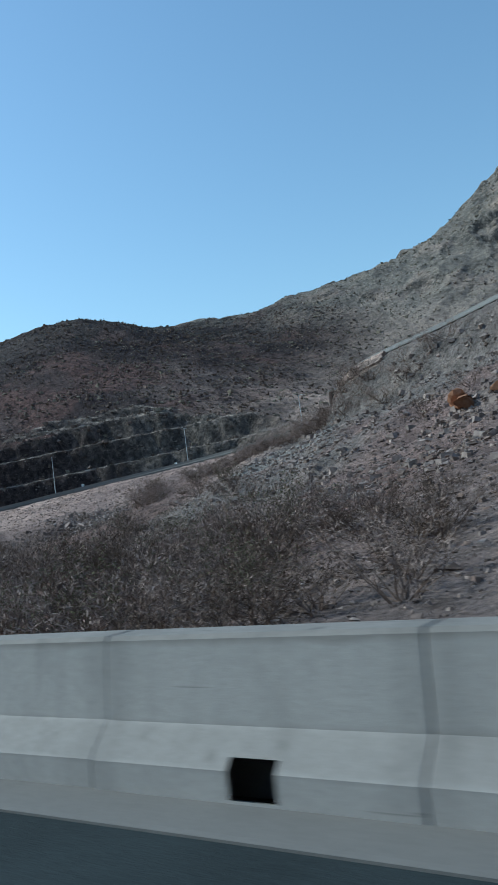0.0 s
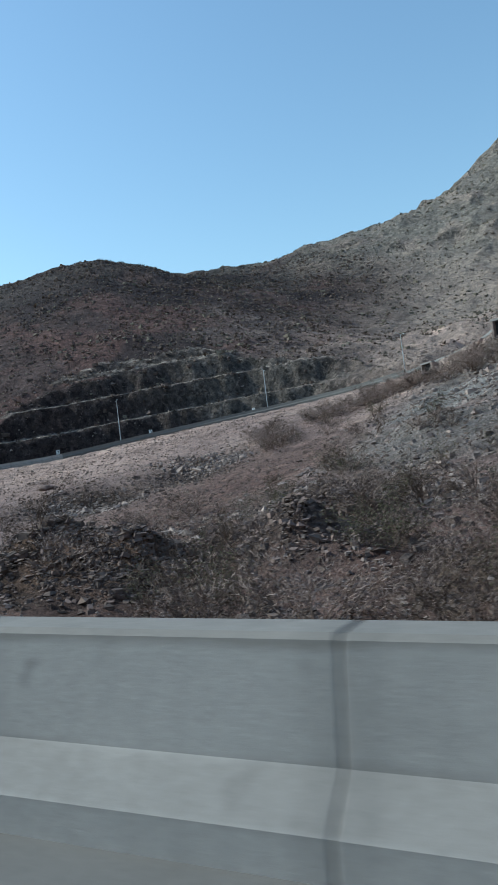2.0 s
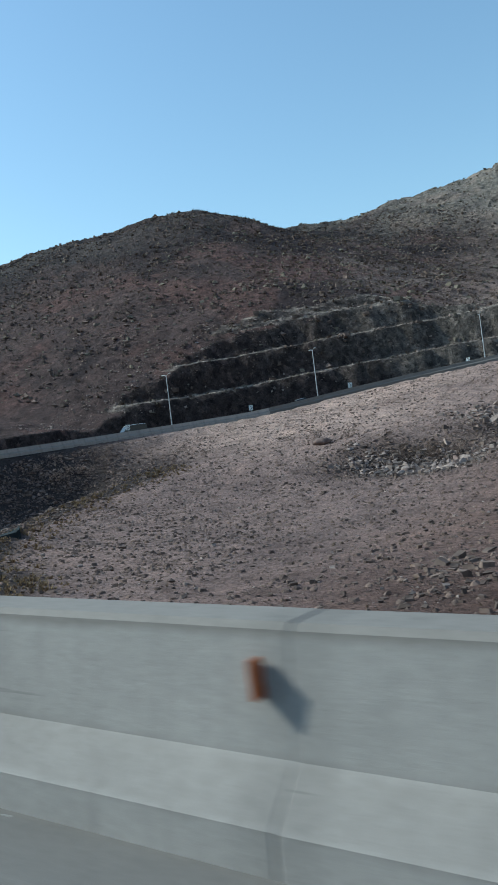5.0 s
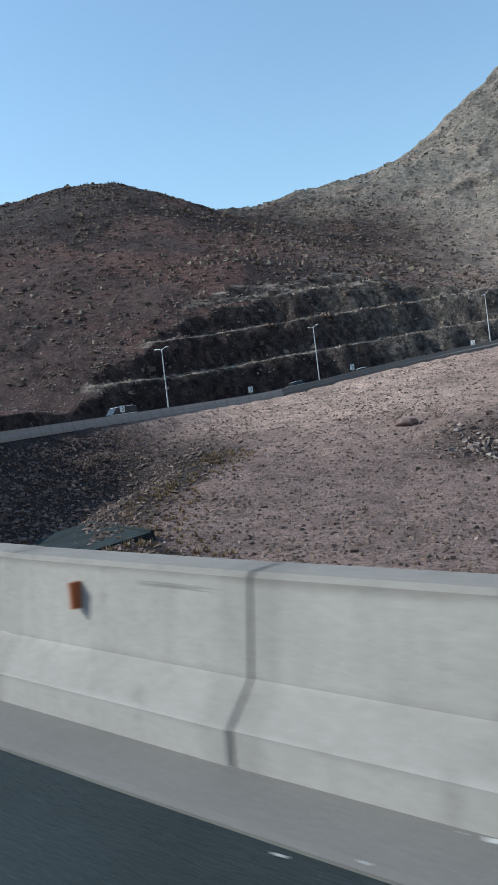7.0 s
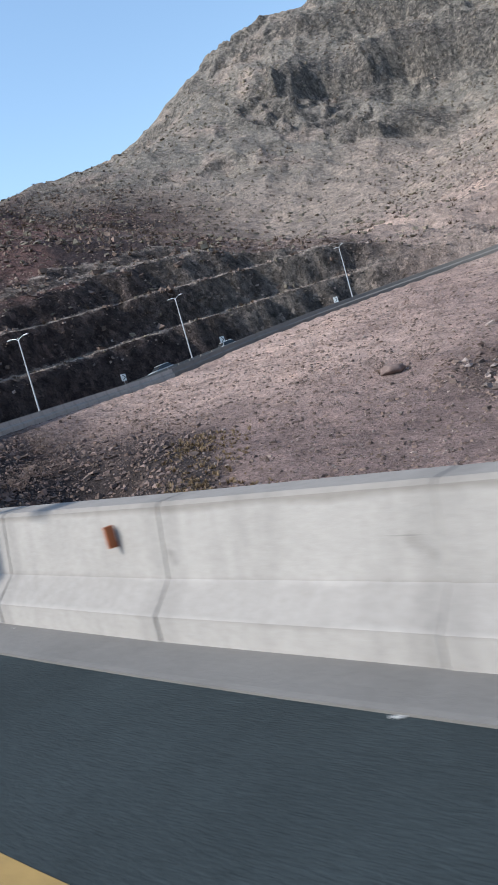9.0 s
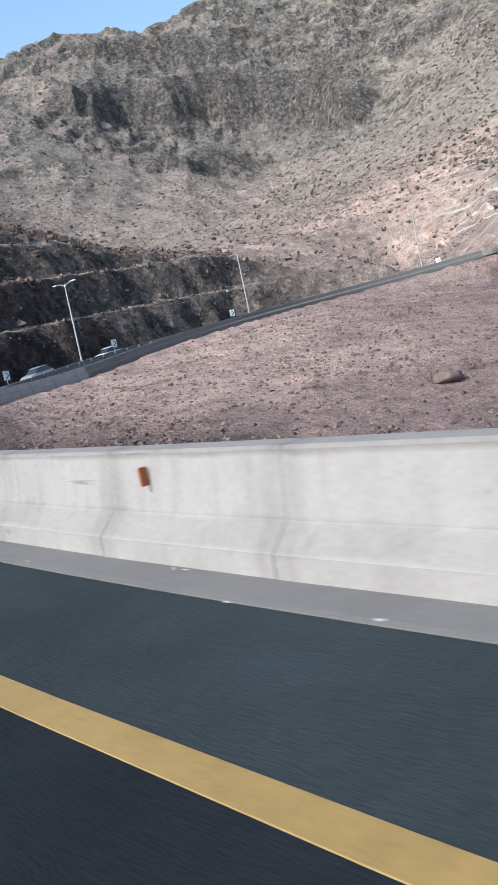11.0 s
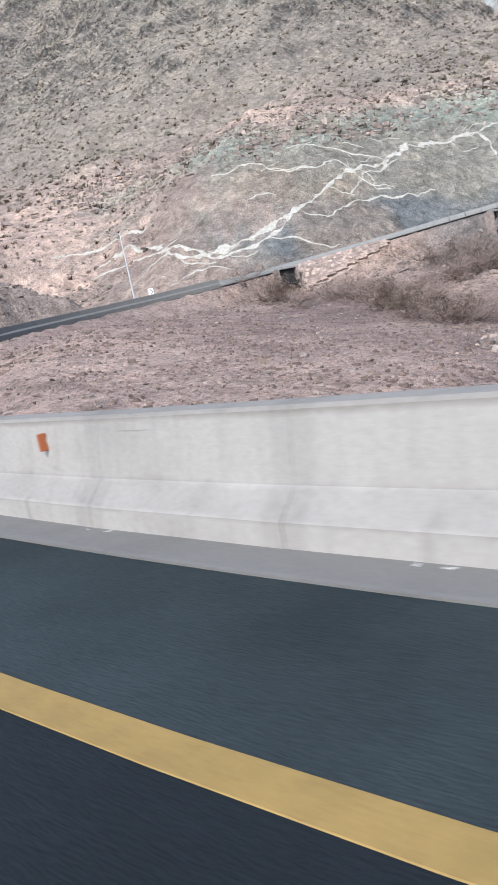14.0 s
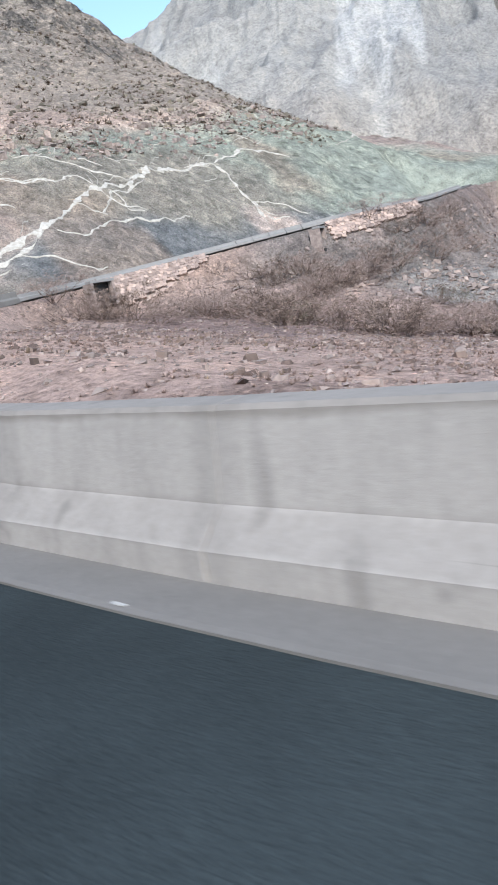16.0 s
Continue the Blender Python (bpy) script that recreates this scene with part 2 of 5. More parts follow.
    jag = 0.95 * fbm(x, y, 5, 4, 71) + 0.9 * fbm(x, y, 17, 2, 73)
    o = over + jag * smooth(0.5, 3, over)
    east_cut = smooth(346, 364, s)
    benched = np.interp(o, [1.5, 4.2, 7.4, 9.0, 11.6, 14.0, 17.0, 60, 2000], [0, 6.4, 7.0, 13.0, 13.7, 19.6, 20.2, 70, 4000])
    plain = np.interp(o, [0.5, 8, 20, 60, 2000], [0, 9.5, 27, 90, 4000])
    cut = zr - 0.12 + benched * (1 - east_cut) + plain * east_cut
    outer = np.minimum(hills, cut)
    outer = np.where(over < 1.0, zr - 0.35, np.maximum(outer, zr - 0.2 - 0.3 * np.maximum(0, over - 2) * smooth(260, 200, s)))
    z = np.where(lat < -0.55, inner, outer)
    z = np.where((lat > -1.1) & (lat < road_width(s) + 1.0), np.minimum(z, zr - 0.35), z)
    bare = ((lat > 0) & (cut < hills + 1.0)) * smooth(0.5, 2.5, over) * smooth(45, 20, over)
    return z, bare, s, lat, east_cut


# ---- materials ----
def material(name, rough=0.9, metal=0.0, spec=0.3):
    m = bpy.data.materials.new(name)
    m.use_nodes = True
    b = m.node_tree.nodes["Principled BSDF"]
    b.inputs["Roughness"].default_value, b.inputs["Metallic"].default_value = rough, metal
    b.inputs["Specular IOR Level"].default_value = spec
    return m, m.node_tree, b


def node(tree, kind, **sockets):
    n = tree.nodes.new("ShaderNode" + kind)
    for key, value in sockets.items():
        n.inputs[key.replace("_", " ")].default_value = value
    return n


def noise_tex(tree, vector, scale, detail=4.0, rough=0.6):
    n = node(tree, "TexNoise", Scale=scale, Detail=detail, Roughness=rough)
    tree.links.new(vector, n.inputs["Vector"])
    return n


def ramp(tree, fac, stops):
    r = tree.nodes.new("ShaderNodeValToRGB")
    while len(r.color_ramp.elements) < len(stops):
        r.color_ramp.elements.new(0.5)
    for e, (pos, c) in zip(r.color_ramp.elements, stops):
        e.position, e.color = pos, (*c, 1) if len(c) == 3 else c
    tree.links.new(fac, r.inputs["Fac"])
    return r


def mix(tree, a, b, fac, blend="MIX"):
    """Mix two colours, each a socket or a colour, by a socket or a number."""
    n = tree.nodes.new("ShaderNodeMix")
    n.data_type, n.blend_type = "RGBA", blend
    for value, sock in ((fac, n.inputs[0]), (a, n.inputs[6]), (b, n.inputs[7])):
        if isinstance(value, bpy.types.NodeSocket):
            tree.links.new(value, sock)
        elif isinstance(value, (int, float)):
            sock.default_value = value
        else:
            sock.default_value = (*value, 1)
    return n.outputs[2]


def bump(tree, shader, sources, strength=1.0):
    """Chains bumps: (height socket, distance in metres)."""
    last = None
    for value, dist in sources:
        b = node(tree, "Bump", Strength=strength, Distance=dist)
        tree.links.new(value, b.inputs["Height"])
        if last:
            tree.links.new(last.outputs[0], b.inputs["Normal"])
        last = b
    tree.links.new(last.outputs[0], shader.inputs["Normal"])


def grey(v):
    return (v, v, v)


def make_ground():
    m, t, b = material("stony_ground", 0.95, 0, 0.15)
    place = t.nodes.new("ShaderNodeNewGeometry").outputs["Position"]
    base = t.nodes.new("ShaderNodeVertexColor")
    base.layer_name = "earth"
    craggy = base.outputs["Alpha"]
    broad = noise_tex(t, place, 0.09, 6, 0.62)
    patch = noise_tex(t, place, 0.5, 5, 0.6)
    grit = noise_tex(t, place, 3.5, 5, 0.7)
    pebbles = node(t, "TexVoronoi", Scale=3.2)
    t.links.new(place, pebbles.inputs["Vector"])
    # fractured rock: narrow broken blocks
    tall = node(t, "Mapping", Scale=(0.95, 0.95, 0.5))
    t.links.new(place, tall.inputs["Vector"])
    warp = noise_tex(t, place, 0.8, 5, 0.7)
    bent = t.nodes.new("ShaderNodeVectorMath")
    bent.operation = "MULTIPLY_ADD"
    t.links.new(warp.outputs["Color"], bent.inputs[0])
    bent.inputs[1].default_value = (2.6, 2.6, 2.6)
    t.links.new(tall.outputs[0], bent.inputs[2])
    blocks = node(t, "TexVoronoi", Scale=1.0)
    t.links.new(bent.outputs[0], blocks.inputs["Vector"])
    crumble = noise_tex(t, place, 0.75, 8, 0.78)
    c = mix(t, base.outputs["Color"], ramp(t, broad.outputs["Fac"], [(0.3, (0.72, 0.71, 0.72)), (0.5, grey(1)), (0.72, (1.15, 1.12, 1.08))]).outputs[0], 1.0, "MULTIPLY")
    c = mix(t, c, ramp(t, patch.outputs["Fac"], [(0.32, (0.58, 0.57, 0.56)), (0.5, grey(1)), (0.68, (1.2, 1.17, 1.14))]).outputs[0], 0.8, "MULTIPLY")
    c = mix(t, c, ramp(t, grit.outputs["Fac"], [(0.34, grey(0.45)), (0.5, grey(1.0)), (0.68, grey(1.35))]).outputs[0], 0.8, "MULTIPLY")
    cell = t.nodes.new("ShaderNodeSeparateColor")
    t.links.new(pebbles.outputs["Color"], cell.inputs[0])
    spot = ramp(t, pebbles.outputs["Distance"], [(0.18, grey(1)), (0.3, grey(0))])
    tone = ramp(t, cell.outputs[1], [(0.0, grey(0.45)), (0.2, grey(1.0)), (0.75, grey(1.0)), (1.0, (1.9, 1.8, 1.72))])
    c = mix(t, c, mix(t, grey(1.0), tone.outputs[0], spot.outputs[0]), 0.8, "MULTIPLY")
    cell2 = t.nodes.new("ShaderNodeSeparateColor")
    t.links.new(blocks.outputs["Color"], cell2.inputs[0])
    facet = mix(t, ramp(t, cell2.outputs[0], [(0.0, grey(0.55)), (0.6, grey(1.0)), (1.0, (1.55, 1.5, 1.45))]).outputs[0], ramp(t, crumble.outputs["Fac"], [(0.36, grey(0.36)), (0.5, grey(1.0)), (0.64, (1.5, 1.45, 1.4))]).outputs[0], 1.0, "MULTIPLY")
    c = mix(t, c, mix(t, grey(1.0), facet, craggy), 1.0, "MULTIPLY")
    t.links.new(c, b.inputs["Base Color"])
    relief_h = t.nodes.new("ShaderNodeMath")
    relief_h.operation = "MULTIPLY"
    t.links.new(blocks.outputs["Distance"], relief_h.inputs[0])
    t.links.new(craggy, relief_h.inputs[1])
    bump(t, b, [(patch.outputs["Fac"], 0.35), (relief_h.outputs[0], 0.9), (crumble.outputs["Fac"], 0.7), (pebbles.outputs["Distance"], 0.06), (grit.outputs["Fac"], 0.05)], 0.85)
    return m


def make_concrete(name, colour, streaky=True):
    m, t, b = material(name, 0.85, 0, 0.25)
    where = t.nodes.new("ShaderNodeTexCoord").outputs["Object"]
    world_at = t.nodes.new("ShaderNodeNewGeometry").outputs["Position"]
    n1 = noise_tex(t, world_at, 1.3, 6, 0.65)
    n2 = noise_tex(t, world_at, 24, 4, 0.7)
    c = mix(t, colour, ramp(t, n1.outputs["Fac"], [(0.28, grey(0.75)), (0.5, grey(1)), (0.72, grey(1.1))]).outputs[0], 0.55, "MULTIPLY")
    c = mix(t, c, ramp(t, n2.outputs["Fac"], [(0.3, grey(0.82)), (0.6, grey(1.05))]).outputs[0], 0.6, "MULTIPLY")
    if streaky:
        # rubber scuffs along the wall and rain streaks down it
        stretch = node(t, "Mapping", Scale=(0.55, 9.0, 14.0))
        t.links.new(where, stretch.inputs["Vector"])
        own = t.nodes.new("ShaderNodeObjectInfo")
        shift = t.nodes.new("ShaderNodeVectorMath")
        shift.operation = "MULTIPLY_ADD"
        t.links.new(own.outputs["Random"], shift.inputs[0])
        shift.inputs[1].default_value = (37, 19, 71)
        t.links.new(stretch.outputs[0], shift.inputs[2])
        scuff = noise_tex(t, shift.outputs[0], 1.0, 3, 0.6)
        c = mix(t, c, ramp(t, scuff.outputs["Fac"], [(0.70, grey(1.0)), (0.76, grey(0.5))]).outputs[0], 0.7, "MULTIPLY")
        down = node(t, "Mapping", Scale=(7.0, 7.0, 0.5))
        t.links.new(where, down.inputs["Vector"])
        shift2 = t.nodes.new("ShaderNodeVectorMath")
        shift2.operation = "MULTIPLY_ADD"
        t.links.new(own.outputs["Random"], shift2.inputs[0])
        shift2.inputs[1].default_value = (53, 11, 17)
        t.links.new(down.outputs[0], shift2.inputs[2])
        rain = noise_tex(t, shift2.outputs[0], 1.0, 4, 0.6)
        c = mix(t, c, ramp(t, rain.outputs["Fac"], [(0.3, grey(0.75)), (0.5, grey(1.0))]).outputs[0], 0.4, "MULTIPLY")
        # smudges of old paint and rubber
        smudge = noise_tex(t, shift2.outputs[0], 0.35, 3, 0.55)
        c = mix(t, c, ramp(t, smudge.outputs["Fac"], [(0.66, grey(1.0)), (0.74, grey(0.62))]).outputs[0], 0.7, "MULTIPLY")
        # soft grey blotches where loads have rubbed
        spread = t.nodes.new("ShaderNodeVectorMath")
        spread.operation = "MULTIPLY_ADD"
        t.links.new(own.outputs["Random"], spread.inputs[0])
        spread.inputs[1].default_value = (91, 43, 27)
        t.links.new(where, spread.inputs[2])
        blotch = noise_tex(t, spread.outputs[0], 2.2, 3, 0.6)
        c = mix(t, c, ramp(t, blotch.outputs["Fac"], [(0.68, grey(1.0)), (0.76, grey(0.55))]).outputs[0], 0.8, "MULTIPLY")
        # damp stain running down beside each joint
        split = t.nodes.new("ShaderNodeSeparateXYZ")
        t.links.new(where, split.inputs[0])
        size = t.nodes.new("ShaderNodeMath")
        size.operation = "ABSOLUTE"
        t.links.new(split.outputs[0], size.inputs[0])
        wob = t.nodes.new("ShaderNodeMath")
        wob.operation = "MULTIPLY_ADD"
        t.links.new(rain.outputs["Fac"], wob.inputs[0])
        wob.inputs[1].default_value = 0.10
        t.links.new(size.outputs[0], wob.inputs[2])
        c = mix(t, c, ramp(t, wob.outputs[0], [(0.84, grey(1.0)), (0.91, grey(0.82))]).outputs[0], 0.6, "MULTIPLY")
        # lower slope and top darkened in colour to offset the stronger sun there
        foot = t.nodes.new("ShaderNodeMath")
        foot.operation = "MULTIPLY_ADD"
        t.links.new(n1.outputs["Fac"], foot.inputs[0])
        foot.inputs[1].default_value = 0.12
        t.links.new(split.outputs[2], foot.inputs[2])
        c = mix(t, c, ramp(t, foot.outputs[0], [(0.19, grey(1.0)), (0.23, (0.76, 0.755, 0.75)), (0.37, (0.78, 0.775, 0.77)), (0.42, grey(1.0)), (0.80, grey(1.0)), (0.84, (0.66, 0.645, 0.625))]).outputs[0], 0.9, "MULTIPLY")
    t.links.new(c, b.inputs["Base Color"])
    bump(t, b, [(n1.outputs["Fac"], 0.01), (n2.outputs["Fac"], 0.004)], 0.8)
    return m


def make_asphalt(name, colour):
    m, t, b = material(name, 0.9, 0, 0.08)
    at = t.nodes.new("ShaderNodeNewGeometry").outputs["Position"]
    n1, n2 = noise_tex(t, at, 0.5, 5, 0.6), noise_tex(t, at, 60, 3, 0.7)
    v = node(t, "TexVoronoi", Scale=70)
    t.links.new(at, v.inputs["Vector"])
    c = mix(t, colour, ramp(t, n1.outputs["Fac"], [(0.3, grey(0.75)), (0.7, grey(1.25))]).outputs[0], 1.0, "MULTIPLY")
    c = mix(t, c, ramp(t, n2.outputs["Fac"], [(0.3, grey(0.6)), (0.7, grey(1.6))]).outputs[0], 0.8, "MULTIPLY")
    t.links.new(c, b.inputs["Base Color"])
    bump(t, b, [(v.outputs["Distance"], 0.006), (n2.outputs["Fac"], 0.003)], 0.7)
    return m


def make_paint(name, colour, wear=0.5):
    m, t, b = material(name, 0.6, 0, 0.4)
    at = t.nodes.new("ShaderNodeNewGeometry").outputs["Position"]
    n1, n2 = noise_tex(t, at, 4, 5, 0.7), noise_tex(t, at, 45, 3, 0.7)
    c = mix(t, colour, ramp(t, n1.outputs["Fac"], [(0.3, grey(0.65)), (0.6, grey(1.05))]).outputs[0], wear, "MULTIPLY")
    c = mix(t, c, ramp(t, n2.outputs["Fac"], [(0.3, grey(0.6)), (0.55, grey(1.0))]).outputs[0], wear, "MULTIPLY")
    t.links.new(c, b.inputs["Base Color"])
    bump(t, b, [(n2.outputs["Fac"], 0.002)], 0.5)
    return m


def make_varied(name, dark, light, rough=0.9, scale=3.0, spec=0.2, island=True, depth=0.03):
    """A natural surface whose pieces differ a little from one another."""
    m, t, b = material(name, rough, 0, spec)
    g = t.nodes.new("ShaderNodeNewGeometry")
    n = noise_tex(t, g.outputs["Position"], scale, 5, 0.65)
    r = ramp(t, n.outputs["Fac"], [(0.3, dark), (0.7, light)])
    own = g.outputs["Random Per Island"] if island else t.nodes.new("ShaderNodeObjectInfo").outputs["Random"]
    c = mix(t, r.outputs[0], ramp(t, own, [(0.0, grey(0.62)), (0.7, grey(1.0)), (1.0, (1.4, 1.36, 1.3))]).outputs[0], 1.0, "MULTIPLY")
    t.links.new(c, b.inputs["Base Color"])
    bump(t, b, [(n.outputs["Fac"], depth)], 0.8)
    return m


def make_metal(name, colour, rough=0.45, metal=0.9):
    m, t, b = material(name, rough, metal, 0.5)
    at = t.nodes.new("ShaderNodeNewGeometry").outputs["Position"]
    n = noise_tex(t, at, 6, 4, 0.6)
    c = mix(t, colour, ramp(t, n.outputs["Fac"], [(0.3, grey(0.8)), (0.7, grey(1.1))]).outputs[0], 0.7, "MULTIPLY")
    t.links.new(c, b.inputs["Base Color"])
    return m


GROUND = make_ground()
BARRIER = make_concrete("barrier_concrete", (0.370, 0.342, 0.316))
# darker copy of the barrier concrete, with shade put into its colour
FAR_BARRIER = make_concrete("shaded_barrier_concrete", (0.17, 0.16, 0.15), False)
GUTTER = make_concrete("gutter_concrete", (0.175, 0.164, 0.152), False)
OLD_CONCRETE = make_concrete("weathered_concrete", (0.25, 0.24, 0.23), False)
# carriageway colour kept extra dark to stand in for a passing car's shadow
ASPHALT = make_asphalt("dark_asphalt", (0.014, 0.017, 0.020))
SHOULDER = make_asphalt("dusty_asphalt", (0.030, 0.037, 0.039))
YELLOW = make_paint("yellow_road_paint", (0.33, 0.21, 0.065), 0.55)
WHITE_LINE = make_paint("white_road_paint", (0.7, 0.69, 0.66), 0.6)
ROCK = make_varied("pale_boulder", (0.193, 0.151, 0.134), (0.370, 0.302, 0.269), 0.92, 2.5)
ROCK_DARK = make_varied("dark_boulder", (0.097, 0.071, 0.060), (0.210, 0.158, 0.134), 0.92, 1.2)
RUSTY = make_varied("rusty_rock", (0.202, 0.092, 0.050), (0.353, 0.185, 0.109), 0.92, 1.6, 0.2, False, 0.08)
OLIVE_ROCK = make_varied("olive_brown_stone", (0.125, 0.106, 0.082), (0.245, 0.215, 0.172), 0.92, 1.4)
ROCK_BROWN = make_varied("brown_boulder", (0.134, 0.097, 0.088), (0.252, 0.185, 0.160), 0.92, 1.6, 0.2, True, 0.08)
TWIG = make_varied("dry_twigs", (0.12, 0.086, 0.071), (0.22, 0.163, 0.136), 0.95, 5, 0.1)
CUSHION = make_varied("brown_cushion_plant", (0.125, 0.090, 0.076), (0.205, 0.150, 0.126), 0.95, 9, 0.1, True, 0.05)
ROSY_TWIG = make_varied("rosy_brown_twigs", (0.235, 0.180, 0.157), (0.37, 0.285, 0.25), 0.95, 2, 0.1)
PINK_STRAW = make_varied("pinkish_dry_grass", (0.25, 0.182, 0.155), (0.38, 0.285, 0.245), 0.95, 1.5, 0.1)
SCRUB = make_varied("dusty_scrub", (0.078, 0.056, 0.044), (0.150, 0.110, 0.085), 0.95, 2, 0.1)
LEAF = make_varied("grey_green_leaves", (0.085, 0.080, 0.048), (0.165, 0.150, 0.092), 0.9, 3, 0.15)
YELLOW_GRASS = make_varied("yellow_dry_grass", (0.193, 0.134, 0.080), (0.294, 0.214, 0.130), 0.95, 1.5, 0.1)
STRAW = make_varied("dry_grass", (0.143, 0.105, 0.076), (0.244, 0.181, 0.126), 0.95, 1.5, 0.1)
PINK_STONE = make_varied("pink_facing_stone", (0.30, 0.228, 0.198), (0.43, 0.335, 0.288), 0.92, 2.2, 0.2, False, 0.06)
QUARTZ = make_varied("white_quartz", (0.32, 0.29, 0.25), (0.54, 0.50, 0.44), 0.8, 1.5, 0.3, True, 0.08)
ZINC = make_metal("galvanised_steel", (0.52, 0.53, 0.54), 0.5, 0.6)
ORANGE = make_paint("orange_reflector", (0.36, 0.11, 0.04), 0.4)
SIGN_WHITE = make_paint("white_sign_face", (0.78, 0.78, 0.76), 0.2)
SCRAP = make_paint("faded_litter", (0.5, 0.49, 0.47), 0.6)
SIGN_BLACK = make_paint("black_sign_face", (0.03, 0.03, 0.035), 0.2)
DARK = make_paint("painted_void_shade", (0.02, 0.02, 0.02), 0.2)
CAR_WHITE = make_metal("white_car_paint", (0.72, 0.72, 0.71), 0.3, 0.0)
CAR_GREY = make_metal("silver_car_paint", (0.38, 0.39, 0.40), 0.3, 0.3)
RUBBER = make_metal("tyre_rubber", (0.03, 0.03, 0.03), 0.85, 0.0)
GLASS = make_metal("tinted_glass", (0.03, 0.035, 0.04), 0.08, 0.0)
LAMP_GLASS = make_metal("lamp_lens", (0.6, 0.6, 0.58), 0.2, 0.0)


# ---- mesh helpers ----
def mesh_from(name, verts, faces, *materials, smooth_shade=False):
    me = bpy.data.meshes.new(name)
    me.from_pydata([tuple(v) for v in verts], [], [tuple(f) for f in faces])
    for m in materials:
        me.materials.append(m)
    if smooth_shade:
        me.shade_smooth()
    me.update()
    return me


def part(name, bm, mat, parent, label="", at=None):
    """Links a bmesh as one mesh object under a thing or a part."""
    me = bpy.data.meshes.new(name)
    bm.to_mesh(me)
    bm.free()
    me.materials.append(mat)
    ob = new(name, me)
    ob.parent = parent
    if at is not None:
        ob.matrix_basis = at
    if label:
        tagged(ob, label)
    return ob


def box_bm(sx, sy, sz, at=(0, 0, 0), bevel=0.0, taper=1.0):
    bm = bmesh.new()
    bmesh.ops.create_cube(bm, size=1)
    for v in bm.verts:
        k = taper if v.co.z > 0 else 1.0
        v.co = Vector((v.co.x * sx * k + at[0], v.co.y * sy * k + at[1], v.co.z * sz + at[2]))
    if bevel:
        bmesh.ops.bevel(bm, geom=bm.edges[:], offset=bevel, segments=2, affect="EDGES", profile=0.6)
    return bm


def tube_bm(path, radii, sides=8):
    """A round bar along a path."""
    bm = bmesh.new()
    rings = []
    for k, p in enumerate(path):
        d = (Vector(path[min(k + 1, len(path) - 1)]) - Vector(path[max(k - 1, 0)])).normalized()
        u = d.cross(Vector((0.13, 0.99, 0.05))).normalized()
        w = d.cross(u)
        rings.append([bm.verts.new(Vector(p) + radii[k] * (math.cos(a) * u + math.sin(a) * w)) for a in (2 * math.pi * i / sides for i in range(sides))])
    for a, b in zip(rings, rings[1:]):
        for i in range(sides):
            bm.faces.new((a[i], a[(i + 1) % sides], b[(i + 1) % sides], b[i]))
    bm.faces.new(rings[0][::-1])
    bm.faces.new(rings[-1])
    bmesh.ops.recalc_face_normals(bm, faces=bm.faces[:])
    return bm


def scatter(name, mat, verts, faces, places, scales, turns, squash=None, tilt=None):
    """Many copies of one small form, joined into one mesh of uncountable stuff."""
    verts, faces = np.asarray(verts, float), np.asarray(faces)
    n, k = len(places), len(verts)
    ca, sa = np.cos(turns)[:, None], np.sin(turns)[:, None]
    v = verts[None] * np.asarray(scales)[:, None, None]
    if squash is not None:
        v = v * np.asarray(squash)[:, None, :]
    x, y, z = v[..., 0], v[..., 1], v[..., 2]
    if tilt is not None:
        ct, st = np.cos(tilt)[:, None], np.sin(tilt)[:, None]
        y, z = y * ct - z * st, y * st + z * ct
    out = np.stack([x * ca - y * sa, x * sa + y * ca, z], -1) + np.asarray(places)[:, None, :]
    f = (faces[None] + (np.arange(n) * k)[:, None, None]).reshape(-1)
    me = bpy.data.meshes.new(name)
    me.vertices.add(n * k)
    me.vertices.foreach_set("co", out.reshape(-1))
    c = faces.shape[1]
    me.loops.add(len(f))
    me.loops.foreach_set("vertex_index", f.astype(np.int32))
    me.polygons.add(len(f) // c)
    me.polygons.foreach_set("loop_start", np.arange(0, len(f), c, dtype=np.int32))
    me.update(calc_edges=True)
    me.shade_flat()
    me.materials.append(mat)
    return new(name, me)


# ---- the ground ----
def lines(stops):
    """Grid lines from (place, step after it) pairs, the step growing evenly to the next."""
    out = [stops[0][0]]
    for (a, da), (b, db) in zip(stops, stops[1:]):
        while out[-1] < b - 0.3 * db:
            u = min(1, max(0, (out[-1] - a) / (b - a)))
            out.append(out[-1] + da + (db - da) * u)
    return np.array(out)


gx = lines([(-4200, 700), (-900, 120), (-380, 4), (-300, 1.7), (-185, 0.8), (20, 0.8), (70, 1.4), (170, 2.2), (420, 7), (760, 9), (1500, 120), (4200, 700)])
gy = lines([(-4200, 700), (-600, 80), (-60, 6), (-4, 1.2), (25, 0.75), (180, 0.75), (240, 1.2), (480, 1.9), (640, 7), (1200, 100), (4200, 700)])
mx, my = [a.ravel() for a in np.meshgrid(gx, gy)]
mz, bare, road_s, road_lat, east_cut = relief(mx, my)
nx, ny = len(gx), len(gy)
quad = (np.arange(nx - 1)[None] + nx * np.arange(ny - 1)[:, None]).ravel()
ground_mesh = bpy.data.meshes.new("ground")
ground_mesh.vertices.add(nx * ny)
ground_mesh.vertices.foreach_set("co", np.stack([mx, my, mz], 1).ravel())
idx = np.stack([quad, quad + 1, quad + nx + 1, quad + nx], 1).ravel().astype(np.int32)
ground_mesh.loops.add(len(idx))
ground_mesh.loops.foreach_set("vertex_index", idx)
ground_mesh.polygons.add(len(idx) // 4)
